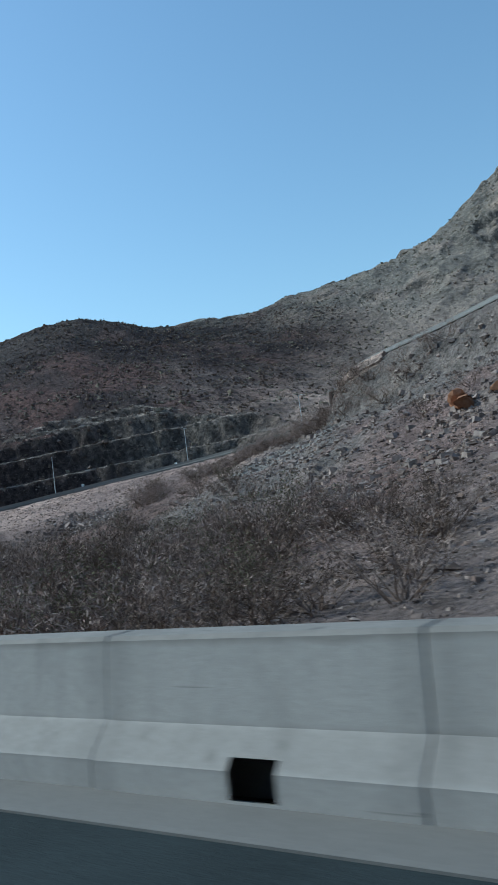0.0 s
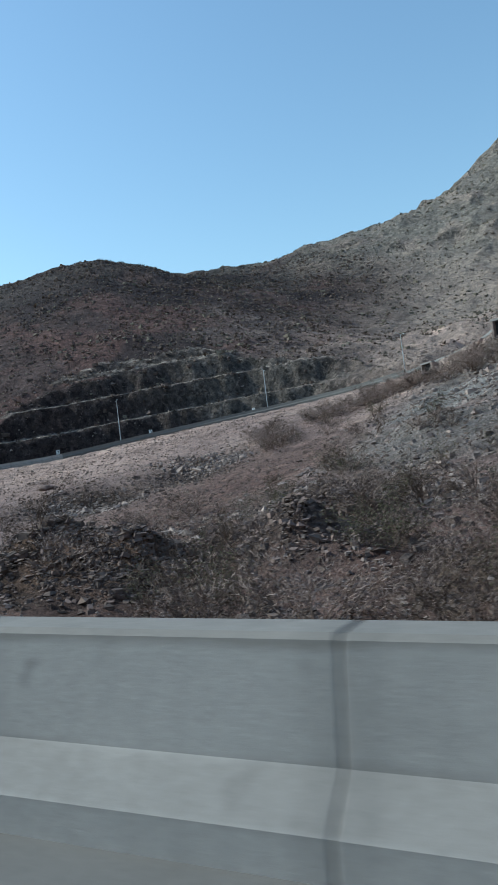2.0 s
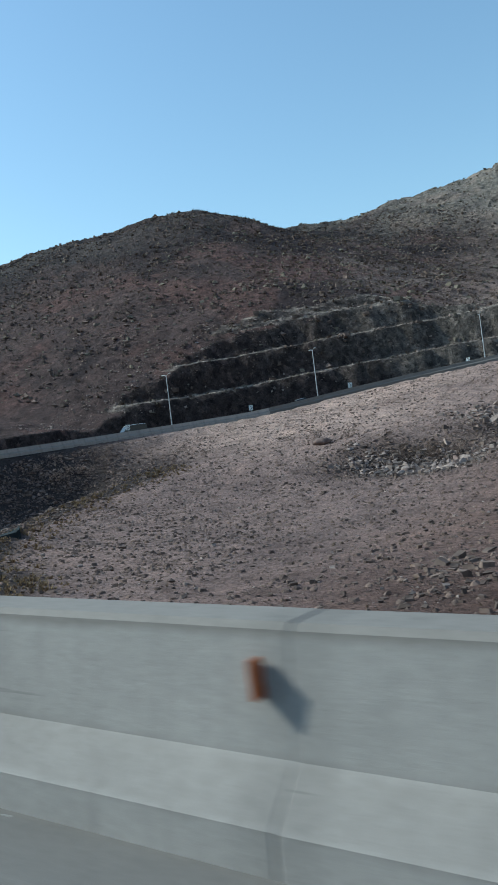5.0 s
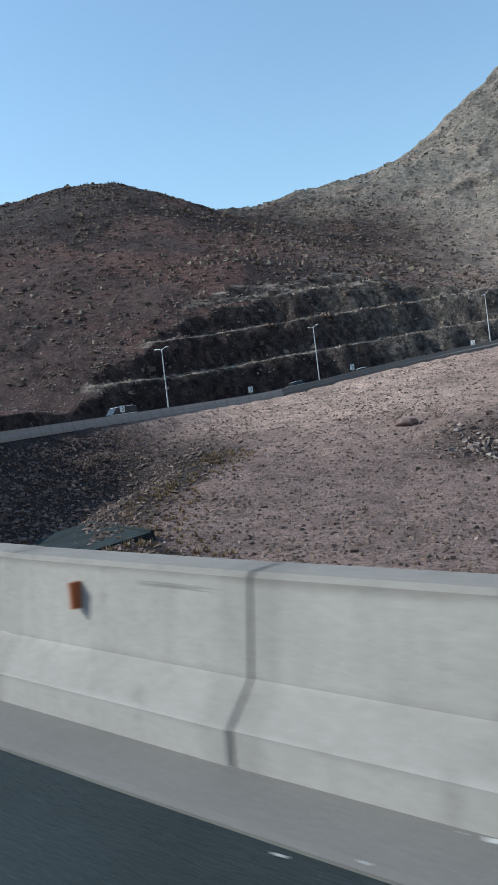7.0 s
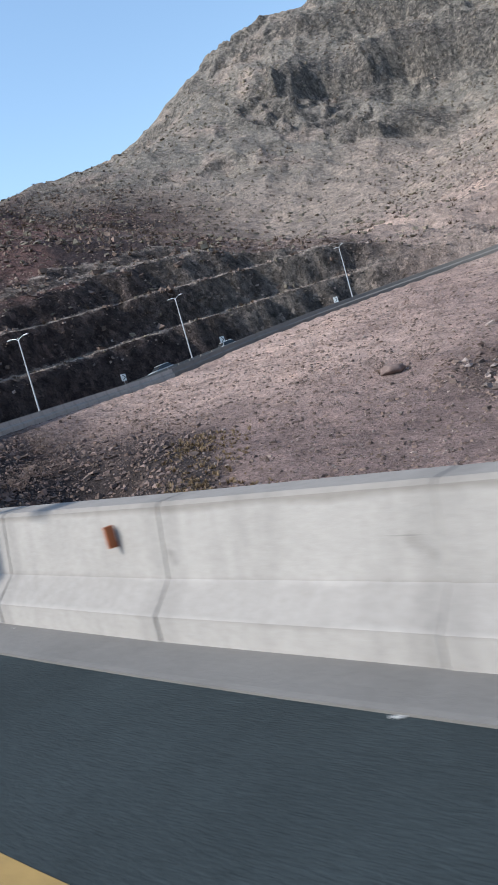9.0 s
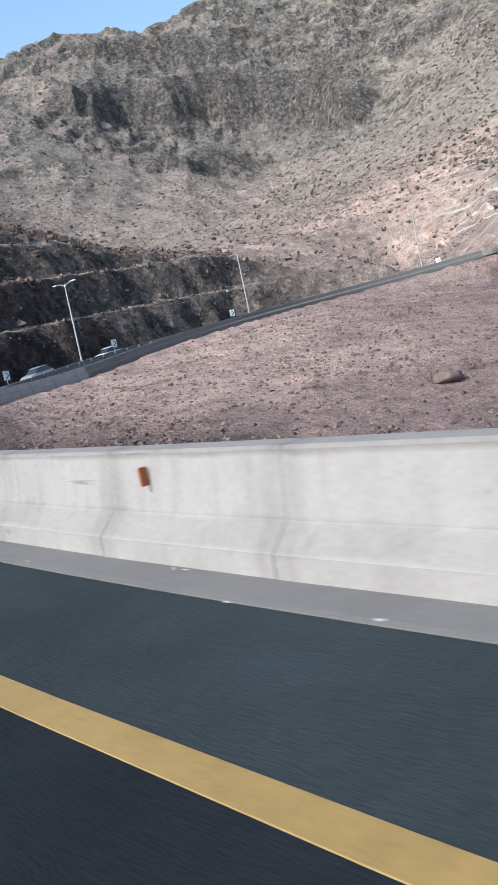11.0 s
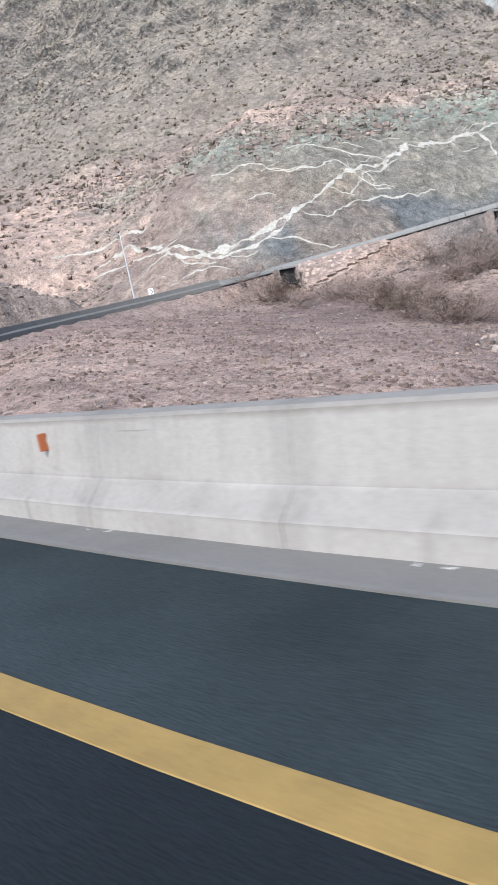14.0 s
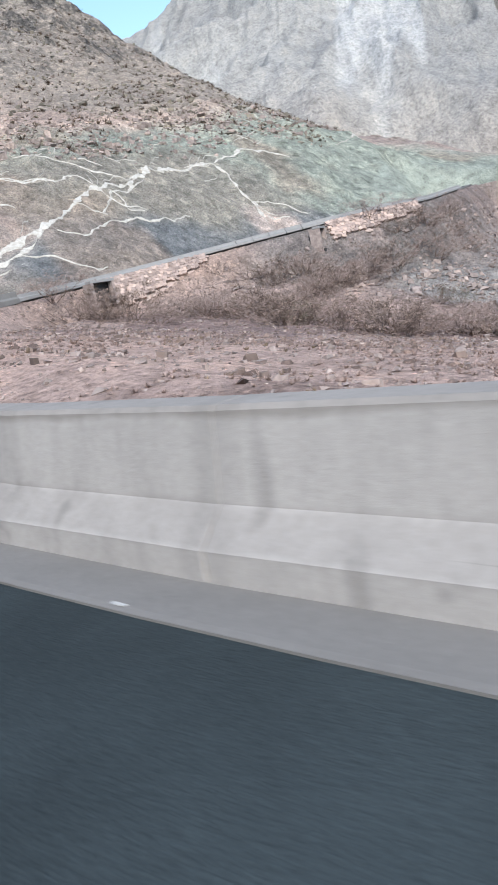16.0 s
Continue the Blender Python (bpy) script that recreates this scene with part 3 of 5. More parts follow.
ground_mesh.polygons.foreach_set("loop_start", np.arange(0, len(idx), 4, dtype=np.int32))
ground_mesh.update(calc_edges=True)
ground_mesh.shade_smooth()
SHEET = mz.reshape(ny, nx)


def height(x, y):
    """The height of the ground sheet itself at many places."""
    x, y = np.atleast_1d(np.asarray(x, float)), np.atleast_1d(np.asarray(y, float))
    i = np.clip(np.searchsorted(gx, x) - 1, 0, nx - 2)
    j = np.clip(np.searchsorted(gy, y) - 1, 0, ny - 2)
    u, v = (x - gx[i]) / (gx[i + 1] - gx[i]), (y - gy[j]) / (gy[j + 1] - gy[j])
    return (SHEET[j, i] * (1 - u) + SHEET[j, i + 1] * u) * (1 - v) + (SHEET[j + 1, i] * (1 - u) + SHEET[j + 1, i + 1] * u) * v


# colour of the earth and rock, place by place
n_big, n_mid = fbm(mx, my, 70, 3, 81), fbm(mx, my, 14, 4, 83)


def blend(a, b, w):
    return a * (1 - w[:, None]) + np.array(b) * w[:, None]


earth = np.tile(np.array((0.285, 0.222, 0.19)), (nx * ny, 1))
earth = blend(earth, (0.25, 0.2, 0.176), smooth(-0.2, 0.6, n_big))
# dark varnished hills in the west, pale ones in the east
west = smooth(-88, -160, mx + 0.25 * (my - 170) + 18 * n_big) * smooth(420, 300, my)
earth = blend(earth, (0.074, 0.048, 0.047), west * 0.9)
earth = blend(earth, (0.138, 0.081, 0.072), west * smooth(0.0, 0.6, n_mid + 0.5 * n_big) * 0.8)
earth = blend(earth, (0.048, 0.036, 0.038), west * smooth(0.05, 0.45, fbm(mx, my, 22, 4, 85) - 0.15 * n_big) * 0.9)
earth = blend(earth, (0.06, 0.05, 0.05), west * smooth(62, 78, mz + 6 * n_mid) * smooth(-200, -230, mx) * 0.8)
earth = blend(earth, (0.290, 0.252, 0.208), smooth(-50, 60, mx + 0.2 * (my - 250)) * smooth(170, 230, my) * 0.85)
earth = blend(earth, (0.236, 0.204, 0.170), (road_lat > 20) * np.maximum(0.6 * smooth(200, 270, my + 20 * n_mid), smooth(-70, -40, mx) * smooth(56, 66, mz + 4 * n_mid)) * (1 - west) * 0.75)
inside = road_lat < 0
earth = blend(earth, (0.29, 0.208, 0.186), inside * 0.95)
earth = blend(earth, (0.51, 0.372, 0.316), inside * smooth(-97, -126, mx) * smooth(74, 104, my) * 0.95)
earth = blend(earth, (0.25, 0.216, 0.198), inside * smooth(-78, -62, mx) * smooth(50, 70, my) * smooth(-0.5, 0.2, n_mid))
earth = blend(earth, (0.27, 0.212, 0.19), inside * smooth(-26, -8, mx + 5 * n_mid) * 0.9)
earth = blend(earth, (0.195, 0.124, 0.105), inside * smooth(-106, -86, mx) * smooth(110, 80, my) * smooth(-0.8, 0.1, -smooth(-78, -62, mx) * smooth(50, 70, my)) * smooth(-6, -28, mx) * 0.9)
earth = blend(earth, (0.12, 0.076, 0.062), inside * smooth(-96, -80, mx) * smooth(80, 50, my) * smooth(-6, -28, mx) * smooth(-0.1, 0.4, n_mid) * 0.8)
heap_dark = sum(np.exp(-((mx - x) ** 2 + (my - y) ** 2) / (1.3 * r) ** 2) for x, y, up, r in HEAPS[:10])
earth = blend(earth, (0.085, 0.066, 0.058), np.clip(heap_dark, 0, 1) * 0.85)
ledges = sum(np.exp(-((mx - x) ** 2 + (my - y) ** 2) / (1.1 * r) ** 2) for x, y, up, r in HEAPS[2:5])
earth = blend(earth, (0.25, 0.16, 0.115), np.clip(ledges, 0, 1) * smooth(-0.4, 0.2, n_mid) * 0.85)
# dark fill of the bank, with its shade also put into the colour
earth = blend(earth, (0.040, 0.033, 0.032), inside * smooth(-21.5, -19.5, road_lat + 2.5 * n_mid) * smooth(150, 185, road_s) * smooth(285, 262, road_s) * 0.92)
pink = smooth(44, 16, np.hypot((mx + 66) * 0.6, my - 205)) + smooth(30, 10, np.hypot((mx + 46) * 0.55, my - 338)) + smooth(30, 8, np.hypot((mx + 14) * 0.5, (my - 186) * 1.0)) + inside * smooth(14, 4, np.hypot((mx + 62) * 0.6, my - 130))
earth = blend(earth, (0.47, 0.335, 0.275), inside * smooth(13, 6, np.hypot((mx + 60) * 0.5, my - 132)) * 0.9)
earth = blend(earth, (0.44, 0.325, 0.27), np.clip(pink, 0, 1) * 0.9 * smooth(-0.6, 0.2, n_mid))
rocky = smooth(0.05, 0.5, fbm(mx, my, 34, 4, 87, True) * 0.6 + 0.35 * n_mid - 0.2) * smooth(60, 120, mz)
earth = blend(earth, (0.20, 0.178, 0.158), rocky * 0.6)
earth = blend(earth, (0.185, 0.17, 0.148), smooth(300, 350, my) * smooth(60, 0, mx) * smooth(-0.5, 0.3, n_mid + 0.3) * (road_lat > 0) * 0.7)
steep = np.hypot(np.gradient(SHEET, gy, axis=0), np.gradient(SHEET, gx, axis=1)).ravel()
cliff = smooth(0.95, 1.5, steep) * smooth(70, 100, mz) * smooth(300, 200, mx)
for path, rise, back in CRAGS:
    d, along = beside(mx, my, path)
    cliff = np.maximum(cliff, smooth(-4, 1, d + 3 * n_mid) * smooth(back * 0.7, 4, d + 6 * n_mid) * smooth(-4, 8, along[0]) * smooth(-4, 8, along[1]) * (0.5 + 0.5 * smooth(0.4, 0.9, steep)))
earth = blend(earth, (0.155, 0.143, 0.133), cliff * 0.85)
# cut rock darkened in colour for its shaded faces, paler toward sunlit east
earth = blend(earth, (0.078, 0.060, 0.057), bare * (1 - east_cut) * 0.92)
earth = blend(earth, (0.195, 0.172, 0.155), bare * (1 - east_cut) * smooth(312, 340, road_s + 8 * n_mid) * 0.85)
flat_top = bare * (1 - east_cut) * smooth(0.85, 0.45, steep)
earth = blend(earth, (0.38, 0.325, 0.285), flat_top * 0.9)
# green-grey rock with a pinkish bouldery rim, behind the far road
earth = blend(earth, (0.43, 0.32, 0.272), inside * smooth(-108, -96, mx) * smooth(-62, -72, mx) * smooth(96, 110, my) * smooth(-0.7, 0.0, n_mid) * 0.85)
dome = smooth(-4, 8, road_s - 386 + 7 * n_mid) * smooth(57, 48, mz - 0.12 * np.maximum(0, mx) + 3.0 * n_mid) * (road_lat > 8) * smooth(230, 190, my) * smooth(90, 60, mx)
rim = smooth(0, 14, road_s - 376) * smooth(38, 48, mz + 4 * n_mid) * smooth(66, 54, mz + 4 * n_mid) * smooth(100, 50, mx) * (road_lat > 8) * smooth(240, 200, my)
earth = blend(earth, (0.49, 0.375, 0.31), rim * smooth(-0.5, 0.2, n_mid + n_big) * 0.85)
earth = blend(earth, (0.310, 0.285, 0.240), dome * 0.95)
earth = blend(earth, (0.310, 0.338, 0.285), dome * np.maximum(smooth(0, 16, mx + 8 * n_mid), smooth(43, 50, mz + 2 * n_mid)) * 0.85)
earth = blend(earth, (0.175, 0.185, 0.195), dome * smooth(33, 28, mz + 2.5 * n_mid) * smooth(-58, -48, mx) * smooth(12, 4, mx) * 0.85)
earth = blend(earth, (0.33, 0.255, 0.20), dome * smooth(0.15, 0.6, fbm(mx, my, 20, 3, 89)) * 0.6)
# a pale fan of grit washed down to the road, and grey gravel on the spur
earth = blend(earth, (0.50, 0.41, 0.36), (road_lat > 6) * smooth(5.0, 2.5, np.hypot(mx + 5.5, (my - 122.5) * 0.7)) * 0.9)
earth = blend(earth, (0.31, 0.292, 0.272), inside * smooth(11, 6, np.hypot((mx + 60) * 0.7, my - 97) + 3 * n_mid) * 0.85)
distant = smooth(250, 420, mx)
gully = fbm(mx * 0.55 + 0.3 * my, my, 75, 5, 53)
chute = fbm(mx * 0.16 + 0.5 * my, my, 46, 3, 56)
# far mountain coloured paler for haze, its gullies darker for shade
earth = blend(earth, (0.31, 0.298, 0.28), distant)
earth = blend(earth, (0.42, 0.405, 0.38), distant * smooth(0.5, 1.0, gully + 0.3 * n_big) * 0.8)
earth = blend(earth, (0.235, 0.228, 0.22), distant * smooth(0.35, -0.3, gully) * 0.7)
earth = blend(earth, (0.43, 0.425, 0.415), distant * smooth(0.35, 0.6, chute) * 0.7)
craggy = np.clip(cliff + 0.85 * bare * (1 - east_cut) + 0.34 * (road_lat > 18) * (1 + 0.3 * dome) + 0.2 * west + 0.25 * rocky + 0.6 * np.clip(heap_dark, 0, 1) + 0.35 * inside * smooth(-100, -80, mx), 0, 1) * (1 - 0.75 * distant)
earth = earth * np.where(inside, 0.93, 0.92)[:, None] * (1 + (0.30 * (1 - 0.75 * west) * (1 - distant) * (1 - dome) * (1 - cliff) * (1 - bare * (1 - east_cut))) * ~inside)[:, None]
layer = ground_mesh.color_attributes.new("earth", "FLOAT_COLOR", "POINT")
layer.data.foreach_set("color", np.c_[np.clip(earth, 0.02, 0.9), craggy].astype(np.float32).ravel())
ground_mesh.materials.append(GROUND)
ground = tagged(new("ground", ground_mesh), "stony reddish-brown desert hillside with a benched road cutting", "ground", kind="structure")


# ---- the road ----
def ribbon(name, s0, s1, profile, mat, step=1.0, drift=None):
    """A strip swept along the road: profile of (lateral, up) points, which may drift sideways along the way."""
    ss = np.arange(s0, s1 + 0.01, step)
    verts, faces, k = [], [], len(profile)
    for s in ss:
        off = float(np.interp(s, *np.transpose(drift))) if drift else 0.0
        verts += [on_road(s, lat + off, up)[0] for lat, up in profile]
    for i in range(len(ss) - 1):
        faces += [(i * k + j, i * k + j + 1, (i + 1) * k + j + 1, (i + 1) * k + j) for j in range(k - 1)]
    return new(name, mesh_from(name, verts, faces, mat))


S_END = LINE_S[-1] - 2
FORK = 455
# the painted line and the seam of the asphalt under it wander a little
LINE_DRIFT = [(0, 0.06), (205, 0.07), (218.9, 0.2), (225, 0.06), (231, -0.01), (234, 0.04), (240, 0.16), (245.5, 0.2), (248, 0.165), (254, 0.02), (259, -0.08), (261.6, 0.03), (267, 0.11), (273.6, 0.175), (275.5, 0.24), (281.5, 0.11), (290, 0.05), (500, 0.05)]
tagged(ribbon("road", 2, S_END, [(8.25, -0.34), (8.25, -0.002), (1.84, -0.002), (1.84, -0.34)], ASPHALT, 1.0, LINE_DRIFT), "dark smooth asphalt carriageway beside the barrier", "road", kind="structure")
tagged(ribbon("shoulder", 2, S_END, [(1.84, -0.34), (1.84, -0.004), (0.24, -0.004), (0.24, -0.34)], SHOULDER, 1.0, LINE_DRIFT), "dusty dark asphalt shoulder between line and gutter", "road", kind="structure")
tagged(ribbon("road_upper", 2, FORK, [(17.6, -0.34), (17.6, -0.06), (9.3, -0.1), (9.3, -0.34)], ASPHALT), "dark asphalt carriageway beyond the median", "road", kind="structure")
tagged(ribbon("gutter", 2, S_END, [(0.45, -0.3), (0.45, 0.010), (0.40, 0.012), (0.02, -0.012), (-0.05, -0.012), (-0.05, -0.3)], GUTTER), "grey concrete gutter strip along the barrier foot", "gutter", kind="structure")
tagged(ribbon("edge_line", 2, S_END, [(1.885, 0.0), (1.88, 0.004), (1.69, 0.004), (1.685, 0.0)], YELLOW, 1.0, LINE_DRIFT), "solid yellow edge line on the asphalt", "road marking", kind="structure")


# ---- barriers ----
rng = np.random.default_rng(7)
UNIT = 1.995
PROFILE = [(0.0, -0.3), (0.0, 0.15), (-0.175, 0.33), (-0.225, 0.785), (-0.25, 0.81), (-0.48, 0.81), (-0.505, 0.785), (-0.555, 0.33), (-0.73, 0.15), (-0.73, -0.3)]


def barrier_mesh():
    """One precast unit with a keyed end and chamfered arrises."""
    half, verts, faces, k = UNIT / 2 - 0.004, [], [], len(PROFILE)
    stations = [(-half, 0.010), (-half + 0.012, 0.0), (half - 0.012, 0.0), (half, 0.010)]
    for x, inset in stations:
        for y, z in PROFILE:
            verts.append((x, -0.365 + (y + 0.365) * (1 - inset * 2.2), z if z < 0 else z - inset * (z > 0.5)))
    for i in range(len(stations) - 1):
        faces += [(i * k + j, (i + 1) * k + j, (i + 1) * k + (j + 1) % k, i * k + (j + 1) % k) for j in range(k)]
    faces += [tuple(range(k))[::-1], tuple(range((len(stations) - 1) * k, len(stations) * k))]
    return mesh_from("barrier_unit", verts, faces, BARRIER)


def drained_barrier_mesh():
    """The same unit with a square drain cast through its foot."""
    bm = bmesh.new()
    bm.from_mesh(barrier_mesh())
    cutter = box_bm(0.29, 2.0, 0.20, (-0.09, -0.3, 0.105))
    tmp = bpy.data.meshes.new("cutter")
    cutter.to_mesh(tmp)
    cutter.free()
    base = bpy.data.meshes.new("barrier_unit")
    bm.to_mesh(base)
    bm.free()
    base.materials.append(BARRIER)
    a, b = new("shell", base), new("cutter", tmp)
    mod = a.modifiers.new("hole", "BOOLEAN")
    mod.object, mod.operation, mod.solver = b, "DIFFERENCE", "EXACT"
    done = bpy.data.meshes.new_from_object(a.evaluated_get(bpy.context.evaluated_depsgraph_get()))
    bpy.data.objects.remove(a)
    bpy.data.objects.remove(b)
    return done


# The units were laid with slightly wider or tighter joints along the way: distance, and shift from even spacing.
LAID = [(20, 0.1), (61, 0.1), (70, 0.6), (78, 0.45), (92, -0.32), (99, -0.7), (107, -1.05), (115, -1.36), (122, -1.57), (130, -1.75), (169, -0.93), (184, -1.2), (219, -1.4), (300, -1.4)]


def line_of_units(name, label, lat, s0, s1, phase, special=None):
    root = tagged(new(name), label, "barrier", kind="structure")
    shape, shaded_unit = barrier_mesh(), barrier_mesh()
    # units round the far bend take the copy coloured for shade
    shaded_unit.materials[0] = FAR_BARRIER
    low = barrier_mesh()
    low.materials[0] = OLD_CONCRETE
    i0, i1 = math.ceil((s0 - phase) / UNIT), math.floor((s1 - phase) / UNIT)
    for i in range(i0, i1):
        ends = [phase + k * UNIT for k in (i, i + 1)]
        ends = [e + float(np.interp(e, *np.transpose(LAID))) for e in ends]
        s, stretch = sum(ends) / 2, (ends[1] - ends[0]) / UNIT
        p, head, grade = on_road(s, lat)
        ob = new("barrier_unit", special[1] if special and i == special[0] else shaded_unit if 303 < s < 376 else low if s > 376 else shape)
        ob.parent = root
        jitter = rng.normal(0, 0.004, 3)
        ob.matrix_basis = Matrix.Translation(p + Vector((jitter[0], jitter[1], 0))) @ Matrix.Rotation(head + jitter[2] * 0.5, 4, "Z") @ Matrix.Rotation(-grade, 4, "Y") @ Matrix.Diagonal((stretch, 1, 0.58 if s > 376 else 1, 1))
    return root


PHASE = 0.15
DRAIN = math.floor((61.1 - 0.1 - PHASE) / UNIT)
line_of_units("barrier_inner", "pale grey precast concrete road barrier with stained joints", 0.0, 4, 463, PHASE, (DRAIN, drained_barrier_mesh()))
line_of_units("barrier_median", "pale concrete median barrier between the carriageways", 9.05, 60, FORK - 4, PHASE)


# ---- small things on the barrier ----
def reflector(s):
    p, head, grade = on_road(s, -0.205, 0.62)
    root = tagged(new("reflector"), "small orange plastic reflector fixed to the concrete barrier", "reflector", "reflectors along the barrier")
    root.matrix_basis = Matrix.Translation(p) @ Matrix.Rotation(head, 4, "Z")
    part("plate", box_bm(0.022, 0.075, 0.15, (0, 0.045, 0), 0.006), ORANGE, root, "orange reflector plate")
    part("bracket", box_bm(0.06, 0.03, 0.08, (0.02, 0.004, 0), 0.004), ZINC, root)
    return root


for k in range(-7, 11):
    reflector(220.4 + 7.2 * k)
for k in range(-3, 4):
    reflector(131.15 + 7.2 * k)


# ---- lamp posts ----
def lamp_post():
    root = tagged(new("street_lamp"), "tall galvanised steel lamp post with two short arms", "lamp post", "lamp posts along the median")
    part("base", box_bm(0.36, 0.36, 0.9, (0, 0, 0.35), 0.02), OLD_CONCRETE, root, "square concrete base")
    part("pole", tube_bm([(0, 0, 0.8), (0, 0, 3), (0, 0, 6), (0, 0, 9.0), (0, 0, 9.6)], [0.11, 0.10, 0.085, 0.065, 0.06], 10), ZINC, root)
    for side in (-1, 1):
        part("arm", tube_bm([(0, 0, 9.3), (0, side * 0.35, 9.55), (0, side * 0.8, 9.68), (0, side * 1.1, 9.7)], [0.045, 0.04, 0.035, 0.03], 8), ZINC, root)
        head = part("lantern", box_bm(0.26, 0.62, 0.11, (0, side * 1.35, 9.70), 0.03), ZINC, root)
        part("lens", box_bm(0.2, 0.45, 0.03, (0, side * 1.37, 9.635), 0.01), LAMP_GLASS, head)
    return root


post = None
for s in (62.0, 90.5, 119.0, 147.5, 176.0, 204.5, 232.6, 262.0, 290.8, 316.5, 344.3, 369.8):
    p, head, _ = on_road(s, 8.68)
    m = Matrix.Translation(p) @ Matrix.Rotation(head, 4, "Z")
    if post is None:
        post = lamp_post()
        post.matrix_basis = m
    else:
        copy_thing(post, m)


# ---- chevron signs ----
def chevron_sign(s, lat):
    p, head, _ = on_road(s, lat)
    root = tagged(new("chevron_sign"), "white road sign with a black bend arrow on a steel post", "road sign", "bend signs along the median")
    root.matrix_basis = Matrix.Translation(p) @ Matrix.Rotation(head + radians(180 - 18), 4, "Z")
    part("post", tube_bm([(0, 0, 0), (0, 0, 2.05)], [0.035, 0.035], 8), ZINC, root)
    board = part("board", box_bm(0.72, 0.03, 0.9, (0, 0.045, 1.72), 0.012), SIGN_WHITE, root, "white sign board")
    bm = bmesh.new()
    arrow = [(0.16, 0.32), (-0.2, 0.0), (0.16, -0.32), (0.02, -0.32), (-0.32, 0.0), (0.02, 0.32)]
    front = [bm.verts.new((x * 0.95, 0.066, 1.72 + z)) for x, z in arrow]
    back = [bm.verts.new((x * 0.95, 0.058, 1.72 + z)) for x, z in arrow]
    for f in ((0, 1, 4, 5), (1, 2, 3, 4)):
        bm.faces.new([front[i] for i in f])
        bm.faces.new([back[i] for i in f[::-1]])
    for i in range(6):
        bm.faces.new((front[i], back[i], back[(i + 1) % 6], front[(i + 1) % 6]))
    bmesh.ops.recalc_face_normals(bm, faces=bm.faces[:])
    part("arrow", bm, SIGN_BLACK, board, "black arrow")


for s in (283.6, 304.4, 322.2, 341.7, 372.0):
    chevron_sign(s, 8.72)


# ---- vehicles on the upper carriageway ----
def loft_bm(sections):
    """Joins closed outlines, each a list of points, into one skin."""
    bm = bmesh.new()
    rings = [[bm.verts.new(p) for p in sec] for sec in sections]
    n = len(rings[0])
    for a, b in zip(rings, rings[1:]):
        for i in range(n):
            bm.faces.new((a[i], a[(i + 1) % n], b[(i + 1) % n], b[i]))
    bm.faces.new(rings[0][::-1])
    bm.faces.new(rings[-1])
    bmesh.ops.recalc_face_normals(bm, faces=bm.faces[:])
    return bm


def body_bm(stations, half):
    """A car body from (x, bottom, top) stations, rounded across."""
    secs = []
    for x, lo, hi in stations:
        w = half * (0.93 if x in (stations[0][0], stations[-1][0]) else 1.0)
        secs.append([(x, -w, lo), (x, w, lo), (x, w * 1.02, lo + (hi - lo) * 0.55), (x, w * 0.93, hi - 0.03), (x, w * 0.8, hi), (x, -w * 0.8, hi), (x, -w * 0.93, hi - 0.03), (x, -w * 1.02, lo + (hi - lo) * 0.55)])
    return loft_bm(secs)


def vehicle(name, label, s, lat, paint, length, half, lower, roof, flip):
    p, head, grade = on_road(s, lat, 0.005 * (lat - 9.3) - 0.09)
    root = tagged(new(name), label, "van" if name == "van" else "car")
    root.matrix_basis = Matrix.Translation(p) @ Matrix.Rotation(head + (math.pi if flip else 0), 4, "Z") @ Matrix.Rotation(grade if flip else -grade, 4, "Y")
    part("body", body_bm([(x * length, lo, hi) for x, lo, hi in lower], half), paint, root)
    secs = []
    for x, hi, w in roof:
        z0 = lower[2][2] - 0.06
        secs.append([(x * length, -half * 0.95, z0), (x * length, half * 0.95, z0), (x * length, half * w, hi - 0.04), (x * length, half * (w - 0.08), hi), (x * length, -half * (w - 0.08), hi), (x * length, -half * w, hi - 0.04)])
    part("cabin", loft_bm(secs), GLASS, root, "dark tinted windows")
    tops = [q for q in roof if q[1] > max(r[1] for r in roof) - 0.25]
    part("roof", loft_bm([[(x * length, -half * 0.78, hi - 0.02), (x * length, half * 0.78, hi - 0.02), (x * length, half * 0.7, hi + 0.05), (x * length, -half * 0.7, hi + 0.05)] for x, hi, w in tops]), paint, root)
    for x in (-0.31, 0.3):
        for side in (-1, 1):
            at = Matrix.Translation((x * length, side * (half - 0.1), 0.34))
            tyre = part("wheel", tube_bm([(0, -0.11, 0), (0, -0.07, 0), (0, 0.07, 0), (0, 0.11, 0)], [0.27, 0.34, 0.34, 0.27], 18), RUBBER, root, "", at)
            part("rim", tube_bm([(0, -0.115, 0), (0, 0.115, 0)], [0.2, 0.2], 14), ZINC, tyre)
    for side in (-1, 1):
        part("headlight", box_bm(0.1, 0.34, 0.14, (length * 0.475, side * half * 0.68, 0.68), 0.02), LAMP_GLASS, root)
    return root


CAR_LOW = [(-0.5, 0.32, 0.82), (-0.46, 0.24, 0.95), (-0.2, 0.22, 0.98), (0.2, 0.22, 0.98), (0.42, 0.24, 0.86), (0.5, 0.32, 0.7)]
CAR_TOP = [(-0.44, 0.98, 0.86), (-0.33, 1.42, 0.78), (-0.1, 1.5, 0.76), (0.08, 1.44, 0.76), (0.25, 0.98, 0.86)]
VAN_LOW = [(-0.5, 0.35, 1.2), (-0.48, 0.26, 1.28), (-0.2, 0.24, 1.3), (0.25, 0.24, 1.3), (0.42, 0.26, 1.1), (0.5, 0.34, 0.85)]
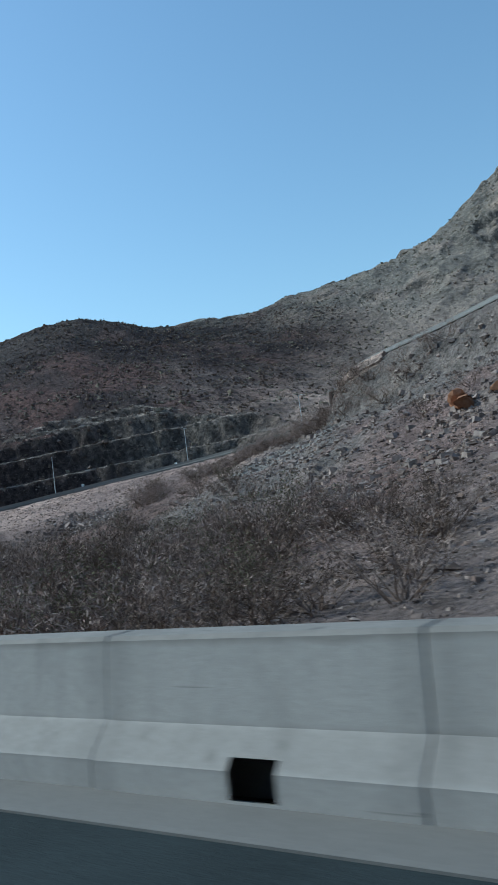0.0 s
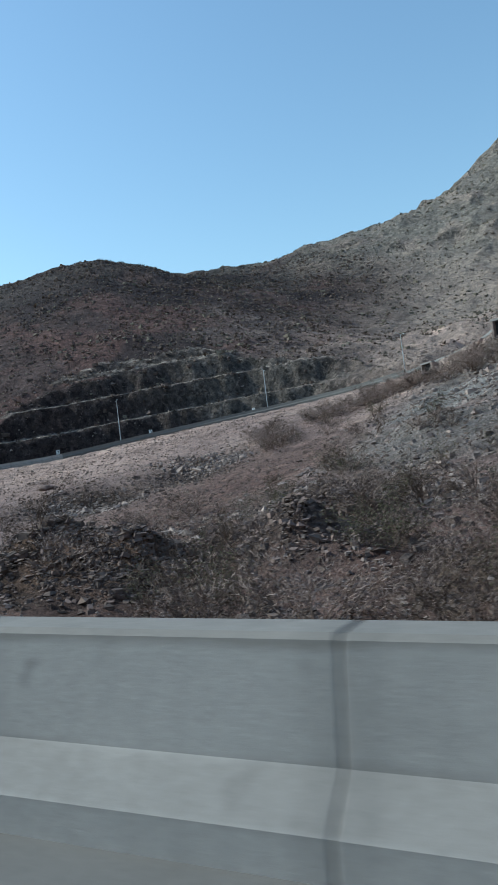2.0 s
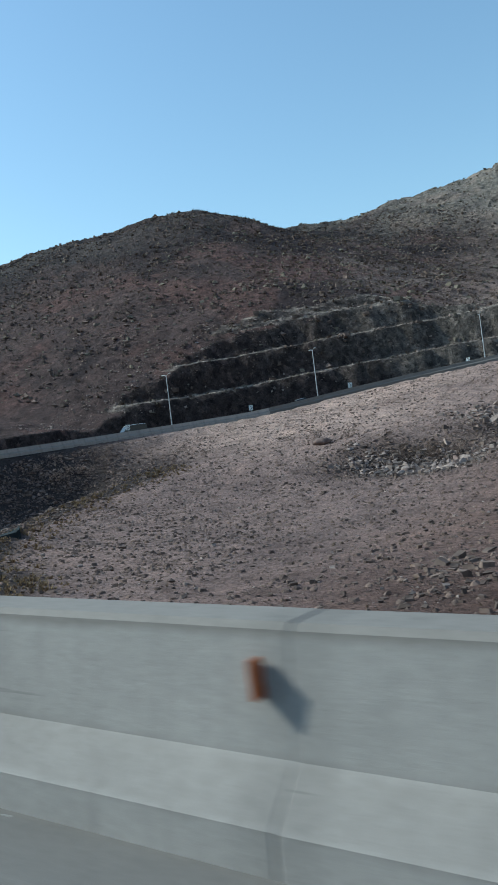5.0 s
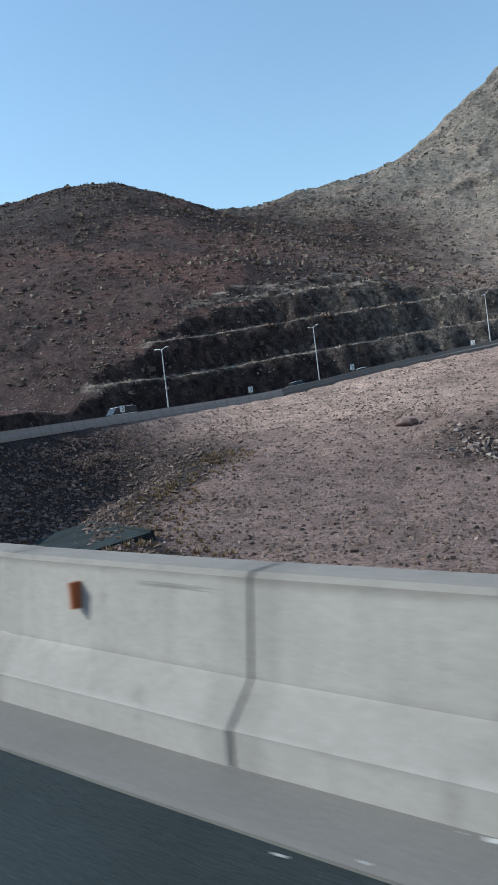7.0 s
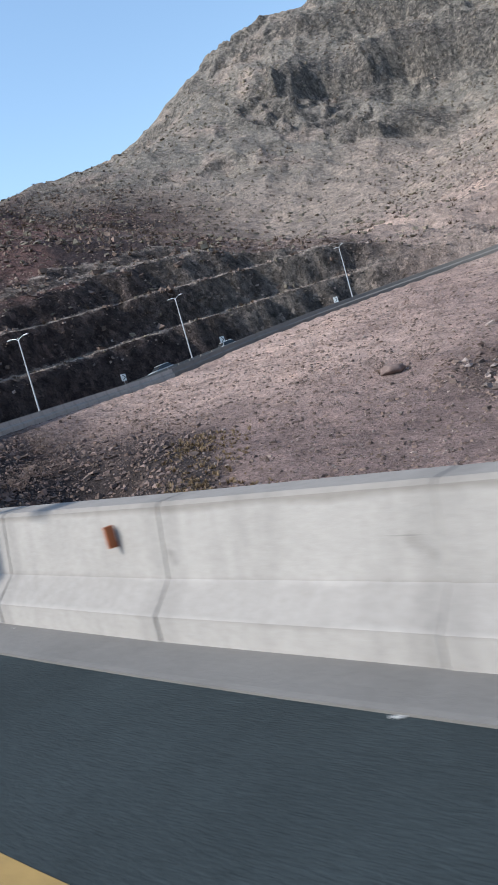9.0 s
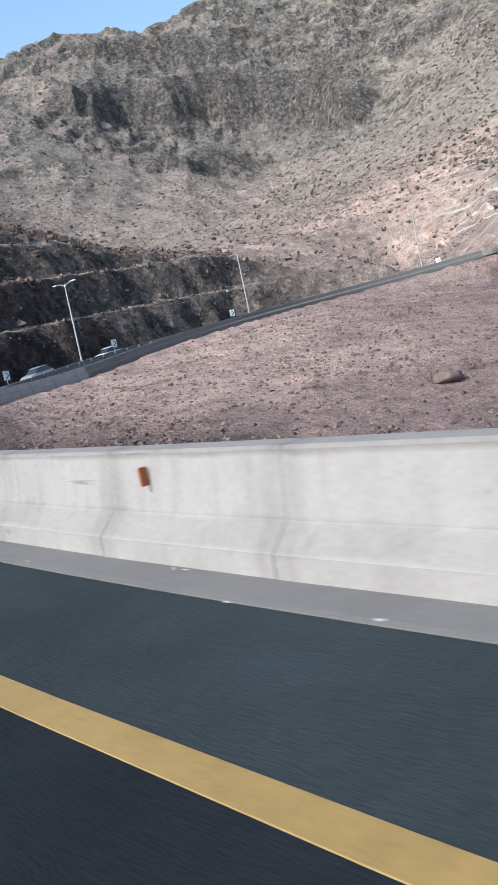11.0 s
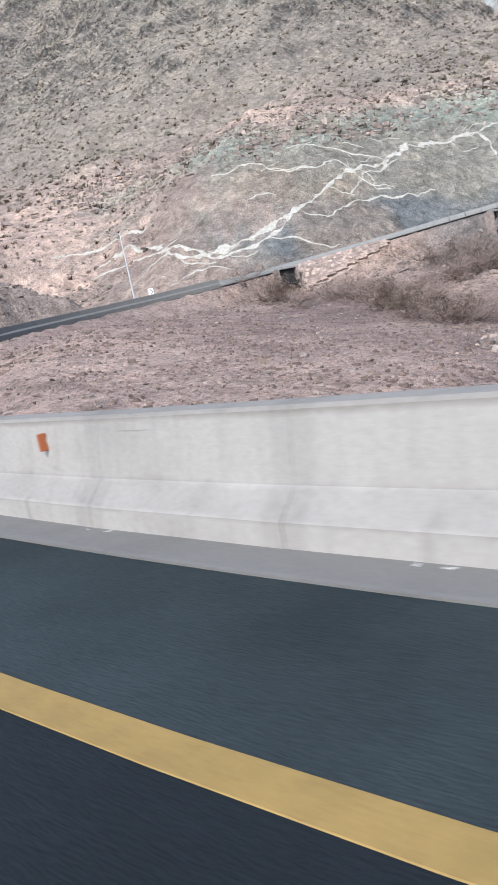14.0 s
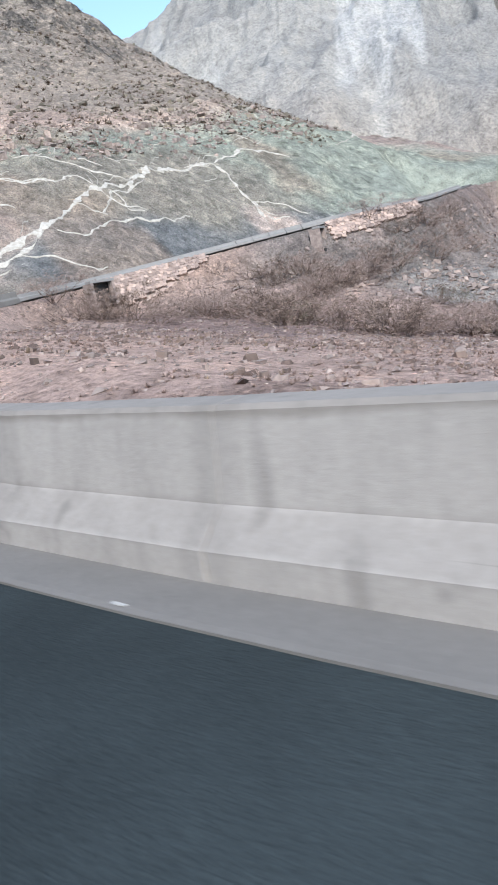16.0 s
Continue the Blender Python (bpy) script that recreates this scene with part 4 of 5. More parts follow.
VAN_TOP = [(-0.49, 2.1, 0.86), (-0.4, 2.25, 0.84), (0.0, 2.28, 0.84), (0.2, 2.2, 0.84), (0.36, 1.3, 0.9)]
vehicle("van", "white delivery van driving on the upper carriageway", 286.5, 13.5, CAR_WHITE, 5.3, 0.98, VAN_LOW, VAN_TOP, True)
vehicle("car", "white estate car on the upper carriageway", 325.5, 13.5, CAR_WHITE, 3.9, 0.82, CAR_LOW, CAR_TOP, True)
vehicle("car", "silver saloon car on the upper carriageway", 314.6, 13.5, CAR_GREY, 4.2, 0.9, CAR_LOW, CAR_TOP, True)


# ---- culverts and stone facing under the far road ----
def culvert(s, label, wide, tall, drop, turn=0):
    p, head, _ = on_road(s, -1.35, -drop)
    root = tagged(new("culvert"), label, "culvert", "culverts under the far road")
    root.matrix_basis = pose(*p, 0, 0, math.degrees(head) + turn)
    part("lintel", box_bm(wide + 0.7, 0.8, 0.26, (0, -1.55, 0.02), 0.02), OLD_CONCRETE, root)
    for side in (-1, 1):
        part("side_wall", box_bm(0.3, 1.3, tall + 0.9, (side * (wide / 2 + 0.15), -1.3, -tall / 2 - 0.5), 0.02), ROCK, root, "rough pinkish stone side wall")
    # shallow back and floor painted black in place of deep shade
    part("back_wall", box_bm(wide, 0.15, tall + 0.5, (0, -1.25, -tall / 2 - 0.3)), DARK, root, "shallow back painted black for the unlit depth")
    part("sill", box_bm(wide + 0.2, 1.0, 0.3, (0, -1.6, -tall - 0.35), 0.02), DARK, root, "floor painted black for the shade inside")


culvert(384.3, "square concrete culvert mouth under the far embankment", 2.3, 1.45, 0.2)
culvert(411.8, "tall concrete culvert mouth in the gravel embankment", 1.3, 2.2, 0.55, 42)

FACING_STONES = []
for k in range(6):
    bm = box_bm(0.5, 0.36, 0.32, (0, 0, 0), 0.05)
    r = random.Random(900 + k)
    for v in bm.verts:
        v.co += Vector([r.uniform(-0.08, 0.08) for _ in range(3)])
    me = bpy.data.meshes.new("stone")
    bm.to_mesh(me)
    bm.free()
    me.materials.append(PINK_STONE)
    FACING_STONES.append(me)


def stone_facing(s0, s1, h0, h1, label):
    """A battered wall of rough stones down the embankment, its height changing along the road."""
    root = tagged(new("retaining_wall"), label, "wall", "stone walls under the far road")
    base, _, _ = on_road((s0 + s1) / 2, -1.0, -1.0)
    root.matrix_basis = Matrix.Translation(base)
    inv = root.matrix_basis.inverted()
    verts, faces, n = [], [], int((s1 - s0) / 0.5) + 1
    for i in range(n):
        u = i / (n - 1)
        sv, h = s0 + (s1 - s0) * u, h0 + (h1 - h0) * u
        for lat, up in ((-0.8, -0.1), (-1.25, -0.1), (-1.3 - 0.62 * h, -h - 0.5), (-0.8 - 0.62 * h, -h - 0.7)):
            verts.append(inv @ on_road(sv, lat, up)[0])
    for i in range(n - 1):
        faces += [(4 * i + j, 4 * i + (j + 1) % 4, 4 * i + 4 + (j + 1) % 4, 4 * i + 4 + j) for j in range(4)]
    faces += [(3, 2, 1, 0), tuple(4 * (n - 1) + j for j in range(4))]
    body = new("body", mesh_from("body", verts, faces, PINK_STONE))
    body.parent = root
    row = 0
    z = 0.22
    while z < max(h0, h1):
        sv = s0 + (0.25 if row % 2 else 0.0)
        while sv < s1:
            h = h0 + (h1 - h0) * (sv - s0) / (s1 - s0)
            if z < h - 0.05:
                p, head, grade = on_road(sv, -1.27 - 0.62 * z, -z - 0.02)
                ob = new("stone", FACING_STONES[int(rng.integers(0, 6))])
                ob.parent = root
                ob.matrix_basis = inv @ Matrix.Translation(p) @ Matrix.Rotation(head, 4, "Z") @ Matrix.Rotation(-grade, 4, "Y") @ Matrix.Rotation(rng.normal(-0.55, 0.12), 4, "X") @ Matrix.Rotation(rng.normal(0, 0.2), 4, "Y") @ Matrix.Diagonal((rng.uniform(0.95, 1.25), rng.uniform(0.7, 0.95), rng.uniform(1.05, 1.3), 1))
            sv += 0.53
        z += 0.31
        row += 1


stone_facing(385.9, 399.5, 3.5, 0.9, "pinkish rough stone facing below the far road")
stone_facing(414.5, 431.0, 2.2, 1.2, "pale rough stone facing beside the tall culvert")


# ---- concrete apron at the foot of the embankment ----
def apron():
    root = tagged(new("drain_apron"), "grey concrete drainage apron at the foot of the bank, coloured dark for shade", "drain")
    x, y = -138.0, 49.0
    along, across = Vector((0.73, -0.69, 0)), Vector((0.69, 0.73, 0))
    z0, zl, zw = (float(height([x + d.x], [y + d.y])[0]) for d in (Vector((0, 0, 0)), 6 * along, 2.5 * across))
    lean, tip = math.degrees(math.atan2(zl - z0, 6)), math.degrees(math.atan2(zw - z0, 2.5))
    root.matrix_basis = pose(x, y, z0 + 0.08, 0, 0, -43.4) @ pose(0, 0, 0, max(-8, min(8, tip)), -lean, 0)
    # concrete given the asphalt's dark tone to stand for the shade on it
    part("slab", box_bm(16.0, 5.6, 0.9, (0, 0, -0.3), 0.04), SHOULDER, root)
    part("kerb", box_bm(16.0, 0.2, 0.12, (0, 2.68, 0.2), 0.02), SHOULDER, root)


apron()


# ---- rocks ----


def rock_form(seed, level=1, rough=0.28):
    bm = bmesh.new()
    bmesh.ops.create_icosphere(bm, subdivisions=level, radius=1)
    r = random.Random(seed)
    flats = [(Vector((r.gauss(0, 1), r.gauss(0, 1), r.gauss(0, 1))).normalized(), r.uniform(0.22, 0.62)) for _ in range(8)]
    for v in bm.verts:
        v.co *= 1 + rough * r.uniform(-1, 1) * 0.5
        for n, d in flats:
            over = v.co.dot(n) - d
            if over > 0:
                v.co -= n * over
    bm.verts.ensure_lookup_table()
    verts = [tuple(v.co) for v in bm.verts]
    faces = [tuple(v.index for v in f.verts) for f in bm.faces]
    bm.free()
    return verts, faces


def boulder_mesh(seed, mat):
    """A worn boulder: a few broken faces, lumps and chips."""
    bm = bmesh.new()
    bmesh.ops.create_icosphere(bm, subdivisions=3, radius=1)
    r = random.Random(seed)
    flats = [(Vector((r.gauss(0, 1), r.gauss(0, 1), r.gauss(0, 1))).normalized(), r.uniform(0.6, 0.95)) for _ in range(10)]
    shift = Vector((seed * 3.7, seed * 1.3, seed * 2.1))
    for v in bm.verts:
        for n, d in flats:
            over = v.co.dot(n) - d
            if over > 0:
                v.co -= n * over * 0.9
        v.co *= 1 + 0.16 * noise.fractal(v.co * 1.7 + shift, 0.9, 2.1, 5)
    me = bpy.data.meshes.new("boulder")
    bm.to_mesh(me)
    bm.free()
    me.shade_smooth()
    me.materials.append(mat)
    return me


def boulder(x, y, size, mat, seed, flat=0.75, label="rounded pale boulder lying on the gravel slope"):
    ob = tagged(new("boulder", boulder_mesh(seed, mat)), label, "boulder", "boulders on the slope")
    ob.matrix_basis = pose(x, y, float(height([x], [y])[0]) + size * flat * 0.3, 0, 0, seed * 47) @ Matrix.Diagonal((size, size * 0.85, size * flat, 1))


def slab(x, y, size, mat, seed, label):
    """A sharp-edged block that leans as it fell."""
    verts, faces = rock_form(seed, 2, 0.06)
    ob = tagged(new("slab_rock", mesh_from("slab_rock", verts, faces, mat)), label, "rock", "broken rock slabs")
    r = random.Random(seed)
    ob.matrix_basis = pose(x, y, float(height([x], [y])[0]) + size * 0.12, r.uniform(-35, 35), r.uniform(-40, 40), r.uniform(0, 360)) @ Matrix.Diagonal((size * 1.5, size * 0.8, size * 0.6, 1))


boulder(-76.4, 28.0, 0.34, ROCK, 3)
boulder(-73.4, 32.4, 0.4, ROCK_BROWN, 4)
boulder(-72.4, 33.0, 0.3, ROCK, 5)
boulder(-71.2, 34.4, 0.36, ROCK_BROWN, 6)
boulder(-120.5, 104.3, 0.3, ROCK, 7)
boulder(-121.0, 87.3, 1.15, ROCK_BROWN, 8, 0.6, "large dark brown boulder lying on the gravel slope")
boulder(-119.2, 88.9, 0.28, ROCK_BROWN, 9)
boulder(-113.5, 86.0, 0.3, ROCK_BROWN, 12)
boulder(-64.8, 103.6, 0.7, ROCK, 10)
boulder(-67.7, 103.5, 0.6, ROCK, 11)
for k in range(22):
    slab(-107 + rng.normal(0, 5), 82 + rng.normal(0, 1.8), rng.uniform(0.3, 0.75), (ROCK, ROCK, ROCK_BROWN)[k % 3], 20 + k, "tumbled rock in the pit")
for k in range(18):
    slab(-99.5 + rng.normal(0, 3.4), 98 + rng.normal(0, 1.8), rng.uniform(0.3, 0.85), (ROCK, ROCK_BROWN, ROCK)[k % 3], 50 + k, "pinkish slab of broken rock")
for k in range(14):
    slab(-60.5 + rng.normal(0, 3.5), 28.3 + rng.normal(0, 1.0), rng.uniform(0.14, 0.32), (ROCK_BROWN, ROCK_DARK)[k % 2], 150 + k, "orange-brown block on the cut ledge")
for k in range(7):
    slab(-21 + rng.normal(0, 2.0), 71.5 + rng.normal(0, 1.0), rng.uniform(0.8, 1.7), RUSTY, 170 + k, "rusty orange block of rock on the spur")
for k in range(30):
    x, y, up, r = HEAPS[(0, 0, 2, 3, 4, 1)[k % 6]]
    slab(x + rng.normal(0, 0.6 * r), y + rng.normal(0, 0.6 * r), rng.uniform(0.1, 0.26), (ROCK_BROWN, ROCK_DARK, ROCK_BROWN)[k % 3], 80 + k, "angular brown rock on a heap")


def spots(n, x0, x1, y0, y1, keep):
    """Random places in a rectangle, kept with a chance keep(x, y, s, lat)."""
    x, y = rng.uniform(x0, x1, n), rng.uniform(y0, y1, n)
    z, bare_at, s, lat, _ = relief(x, y)
    on = (rng.uniform(0, 1, n) < keep(x, y, z, lat)) & ((lat < -1.6) | (lat > road_width(s) + 3))
    return np.stack([x, y, z], 1)[on]


def chip_form(seed):
    """A small broken stone of eight faces."""
    r = random.Random(seed)
    v = [Vector(d) * r.uniform(0.7, 1.15) + Vector((r.gauss(0, 0.2), r.gauss(0, 0.2), r.gauss(0, 0.12))) for d in ((1, 0, 0), (0, 1, 0), (-1, 0, 0), (0, -1, 0), (0, 0, 0.9), (0, 0, -0.9))]
    return [tuple(p) for p in v], [(0, 1, 4), (1, 2, 4), (2, 3, 4), (3, 0, 4), (1, 0, 5), (2, 1, 5), (3, 2, 5), (0, 3, 5)]


def block_form(seed):
    """A broken block: a box with every corner knocked out of true."""
    r = random.Random(seed)
    v = [(x * r.uniform(0.45, 1.0), y * r.uniform(0.4, 0.95), z * r.uniform(0.35, 0.8)) for x in (-1, 1) for y in (-1, 1) for z in (-1, 1)]
    return v, [(0, 1, 3, 2), (4, 6, 7, 5), (0, 4, 5, 1), (2, 3, 7, 6), (0, 2, 6, 4), (1, 5, 7, 3)]


def stuff_rocks(name, label, mat, p, smallest, largest, seed):
    n = len(p)
    size = smallest * (largest / smallest) ** (rng.uniform(0, 1, n) ** 2.2)
    for g, q in enumerate(np.array_split(np.arange(n), 4)):
        verts, faces = (block_form if (seed + g) % 2 else chip_form)(seed + g)
        ob = scatter(name, mat, verts, faces, p[q] + np.array([0, 0, 0.12]) * size[q, None], size[q], rng.uniform(0, 6.28, len(q)), rng.uniform(0.45, 1.25, (len(q), 3)) * [1, 1, 0.85], rng.uniform(-0.4, 0.4, len(q)))
        tagged(ob, label, "rocks", kind="stuff")


def in_bank(x, y, lat):
    return (lat < -2) * smooth(-22, -12, lat) * smooth(-112, -128, x) * smooth(90, 75, y)


clump = lambda x, y, seed, size=12: smooth(-0.1, 0.7, fbm(x, y, size, 3, seed))
def at_heaps(x, y):
    return np.clip(sum(np.exp(-((x - a) ** 2 + (y - b) ** 2) / (1.25 * r) ** 2) for a, b, up, r in HEAPS[:10]), 0, 1)


def on_dome(x, y, z):
    return (x > -68) & (y < 176) & (y > 95) & (z < 50 + 5 * np.sin(x / 7))


stuff_rocks("slope_rocks", "loose pale stones strewn over the slope inside the bend", ROCK,
            spots(80000, -158, 0, 4, 140, lambda x, y, z, lat: (lat < 0) * (1 - 0.9 * in_bank(x, y, lat)) * (0.14 + 0.5 * clump(x, y, 91) * smooth(-85, -70, x) + 0.2 * clump(x, y, 92) + 0.25 * smooth(85, 105, y))), 0.05, 0.2, 60)
stuff_rocks("spur_stones", "pale grey stones and blocks lying on the gravel spur", ROCK,
            spots(36000, -80, 10, 45, 125, lambda x, y, z, lat: (lat < -2.5) * (0.14 + 0.5 * clump(x, y, 99, 8)) * smooth(-78, -66, x)), 0.1, 0.6, 62)
stuff_rocks("rim_blocks", "pale pinkish blocks along the rim above the green rock", ROCK,
            spots(26000, -75, 70, 115, 215, lambda x, y, z, lat: (lat > 22) * smooth(43, 48, z - 0.1 * np.maximum(x, 0)) * smooth(60, 52, z - 0.1 * np.maximum(x, 0)) * (0.25 + 0.6 * clump(x, y, 197, 10))), 0.25, 1.1, 78)
stuff_rocks("dark_stones", "brown weathered stones strewn over the slope inside the bend", ROCK_DARK,
            spots(62000, -158, 0, 4, 140, lambda x, y, z, lat: (lat < 0) * (1 - 0.8 * in_bank(x, y, lat)) * (1 - 0.65 * smooth(84, 98, y)) * (0.28 + 0.4 * clump(x, y, 94, 7))), 0.06, 0.26, 61)
stuff_rocks("bank_stones", "grey-brown broken stones on the dark fill bank", ROCK_BROWN,
            spots(90000, -158, -100, 5, 92, lambda x, y, z, lat: 0.55 * in_bank(x, y, lat)), 0.07, 0.34, 66)
stuff_rocks("rubble", "dark angular rubble heaped in the hollow", ROCK_DARK,
            spots(110000, -155, 5, 4, 100, lambda x, y, z, lat: (lat < 0) * np.maximum(np.maximum(0.3 * clump(x, y, 93, 9) * (x > -90) * (y < 75), 0.3 * in_bank(x, y, lat)), 0.9 * at_heaps(x, y))), 0.08, 0.45, 64)
stuff_rocks("heap_rubble", "angular brown rubble dumped in heaps beside the road", ROCK_BROWN,
            spots(34000, -76, -42, 24, 62, lambda x, y, z, lat: (lat < -2.5) * 0.75 * at_heaps(x, y)), 0.07, 0.30, 74)
stuff_rocks("heap_chips", "dark broken rock on the heaps beside the road", ROCK_DARK,
            spots(26000, -76, -42, 24, 62, lambda x, y, z, lat: (lat < -2.5) * 0.75 * at_heaps(x, y)), 0.07, 0.26, 79)
stuff_rocks("pit_rubble", "broken pinkish rock round the pit and the fallen slabs", ROCK,
            spots(30000, -125, -85, 72, 108, lambda x, y, z, lat: 0.75 * np.clip(sum(np.exp(-((x - a) ** 2 / 1.9 + (y - b) ** 2 * 1.3) / 9) for a, b in ((-104, 82), (-110, 80.5), (-100, 97), (-96, 98))), 0, 1)), 0.1, 0.55, 63)
stuff_rocks("hill_stones", "broken stones strewn over the hills", OLIVE_ROCK,
            spots(32000, -300, 120, 110, 460, lambda x, y, z, lat: (lat > 20) * ~on_dome(x, y, z) * (0.35 + 0.4 * clump(x, y, 96, 18))), 0.2, 0.72, 67)
stuff_rocks("varnished_boulders", "dark desert-varnished boulders on the western hill", ROCK_DARK,
            spots(42000, -300, -70, 110, 330, lambda x, y, z, lat: (lat > 24) * smooth(-85, -140, x + 0.25 * (y - 170)) * (0.3 + 0.6 * clump(x, y, 110, 14))), 0.2, 0.85, 71)
stuff_rocks("pale_hill_stones", "pale broken stones strewn over the hills", ROCK,
            spots(36000, -260, 140, 110, 460, lambda x, y, z, lat: (lat > 20) * ~on_dome(x, y, z) * (0.2 + 0.4 * clump(x, y, 98, 22)) * (0.12 + 0.88 * smooth(-150, -70, x + 0.25 * (y - 170)))), 0.16, 0.6, 69)
stuff_rocks("hillside_rocks", "rocks and outcrops scattered over the hills", OLIVE_ROCK,
            spots(45000, -330, 150, 110, 470, lambda x, y, z, lat: (lat > 20) * ~on_dome(x, y, z) * (0.05 + 0.3 * clump(x, y, 95, 40))), 0.25, 1.1, 68)
stuff_rocks("pale_scree", "pale pinkish scree below the mountain", ROCK,
            spots(36000, -90, 90, 130, 260, lambda x, y, z, lat: (lat > 22) * smooth(70, 56, z) * ~on_dome(x, y, z) * (0.08 + 0.6 * clump(x, y, 97, 25))), 0.16, 0.62, 72)
stuff_rocks("cutting_rubble", "broken rock along the benches of the cutting", ROCK,
            spots(30000, -185, -75, 95, 185, lambda x, y, z, lat: (lat > 20) * (lat < 40) * 0.35), 0.1, 0.4, 76)


# ---- plants ----
def shrub_form(seed, stems, spread, leaves, fine):
    """Dry many-stemmed desert shrub about one metre high: twigs, with leaf flakes or fine twiglets at their ends."""
    r = random.Random(seed)
    tv, tf, lv, lf = [], [], [], []

    def twig(a, b, w0, w1):
        d = (b - a).normalized()
        u = d.cross(Vector((r.gauss(0, 1), r.gauss(0, 1), r.gauss(0, 1)))).normalized()
        v = d.cross(u)
        i = len(tv)
        for c, w in ((a, w0), (b, w1)):
            for k in range(3):
                an = 2.094 * k
                tv.append(c + w * (math.cos(an) * u + math.sin(an) * v))
        for k in range(3):
            tf.append((i + k, i + (k + 1) % 3, i + 3 + (k + 1) % 3, i + 3 + k))

    tips = []
    for _ in range(stems):
        an, lean = r.uniform(0, 6.283), r.uniform(0.1, 1.15) * spread
        d = Vector((math.cos(an) * math.sin(lean), math.sin(an) * math.sin(lean), math.cos(lean)))
        p, w, length = Vector((math.cos(an), math.sin(an), 0)) * r.uniform(0, 0.12) + Vector((0, 0, -0.05)), 0.016, r.uniform(0.5, 1.05)
        for step in range(4):
            d = (d + Vector((r.gauss(0, 0.22), r.gauss(0, 0.22), r.gauss(0.06, 0.15)))).normalized()
            q = p + d * length * 0.27
            twig(p, q, w, w * 0.7)
            for _ in range(2 if step else 1):
                e = (d + Vector((r.gauss(0, 0.6), r.gauss(0, 0.6), r.gauss(0.1, 0.4)))).normalized()
                f = q + e * r.uniform(0.12, 0.3)
                twig(q, f, w * 0.5, w * 0.2)
                tips.append(f)
                if step < 2:
                    continue
                g = f + (e + Vector((r.gauss(0, 0.7), r.gauss(0, 0.7), r.gauss(0, 0.5)))).normalized() * r.uniform(0.06, 0.18)
                twig(f, g, w * 0.28, w * 0.12)
                tips.append(g)
            p, w = q, w * 0.7
    for _ in range(leaves):
        c = r.choice(tips) + Vector((r.gauss(0, 0.05), r.gauss(0, 0.05), r.gauss(0, 0.05)))
        if fine:
            u = (0.8 * c.normalized() + Vector((r.gauss(0, 0.7), r.gauss(0, 0.7), r.gauss(0.2, 0.5)))).normalized() * r.uniform(0.03, 0.065)
            v = u.cross(Vector((r.gauss(0, 1), r.gauss(0, 1), r.gauss(0, 1)))).normalized() * r.uniform(0.004, 0.008)
        else:
            u = Vector((r.gauss(0, 1), r.gauss(0, 1), r.gauss(0, 1))).normalized() * r.uniform(0.012, 0.03)
            v = u.cross(Vector((r.gauss(0, 1), r.gauss(0, 1), r.gauss(0, 1)))).normalized() * r.uniform(0.008, 0.016)
        i = len(lv)
        lv.extend((c - u, c + v, c + u, c - v))
        lf.append((i, i + 1, i + 2, i + 3))
    return tv, tf, lv, lf


# stems, spread, leaves, fine twiglets or flakes, stuff of the crown
SHRUB_KINDS = [(12, 1.0, 800, True, SCRUB), (13, 1.0, 900, True, ROSY_TWIG), (14, 1.0, 900, False, LEAF), (14, 1.05, 900, True, SCRUB), (12, 1.1, 900, True, ROSY_TWIG), (15, 1.0, 1000, False, LEAF),
               (11, 1.35, 1250, True, ROSY_TWIG), (11, 1.3, 1300, True, ROSY_TWIG), (11, 1.3, 1250, True, SCRUB)]
SHRUBS = []
for k, (stems, spread, leaves, fine, crown) in enumerate(SHRUB_KINDS):
    tv, tf, lv, lf = shrub_form(100 + k, stems, spread, leaves, fine)
    SHRUBS.append((mesh_from("woody_stem", tv, tf, TWIG), mesh_from("foliage", lv, lf, crown)))


def shrub(x, y, size, k, label):
    root = tagged(new("shrub"), label, "shrub", "shrubs beside the road")
    z = float(height([x], [y])[0])
    root.matrix_basis = pose(x, y, z - 0.03, 0, 0, rng.uniform(0, 360)) @ Matrix.Diagonal((size * rng.uniform(0.95, 1.35), size * rng.uniform(0.95, 1.35), size * (0.72 if k > 5 else 1), 1))
    for name, me in zip(("woody_stem", "foliage"), SHRUBS[k]):
        ob = new(name, me)
        ob.parent = root


LOW = "low wide rosy-brown leafless brush on the stony ground"
DRY, GREEN = "dry grey-brown leafless desert shrub on the stony slope", "dusty green-grey desert shrub beside the road"
near = [(-9, 19), (-12, 15), (-14, 22), (-16, 13), (-18, 18), (-21, 24), (-22, 14), (-25, 19), (-27, 27), (-29, 16), (-32, 22), (-35, 28), (-37, 19), (-41, 25), (-45, 31), (-47, 22),
        (-11, 28), (-19, 31), (-26, 34), (-33, 37), (-40, 38), (-48, 40), (-52, 27)]
near += [(-10, 10), (-13, 18), (-17, 25), (-20, 20), (-24, 29), (-28, 22), (-31, 31), (-36, 24), (-39, 32), (-43, 20), (-15, 34), (-22, 38), (-30, 42)]
for k, (x, y) in enumerate(near):
    green_one = k % 4 == 2
    for j in range(3):
        shrub(x + rng.normal(0, 1.3), y + rng.normal(0, 1.2), rng.uniform(1.5, 2.6), (2, 5)[k % 2] if green_one else (0, 1, 3, 4)[(k + j) % 4], GREEN if green_one else DRY)
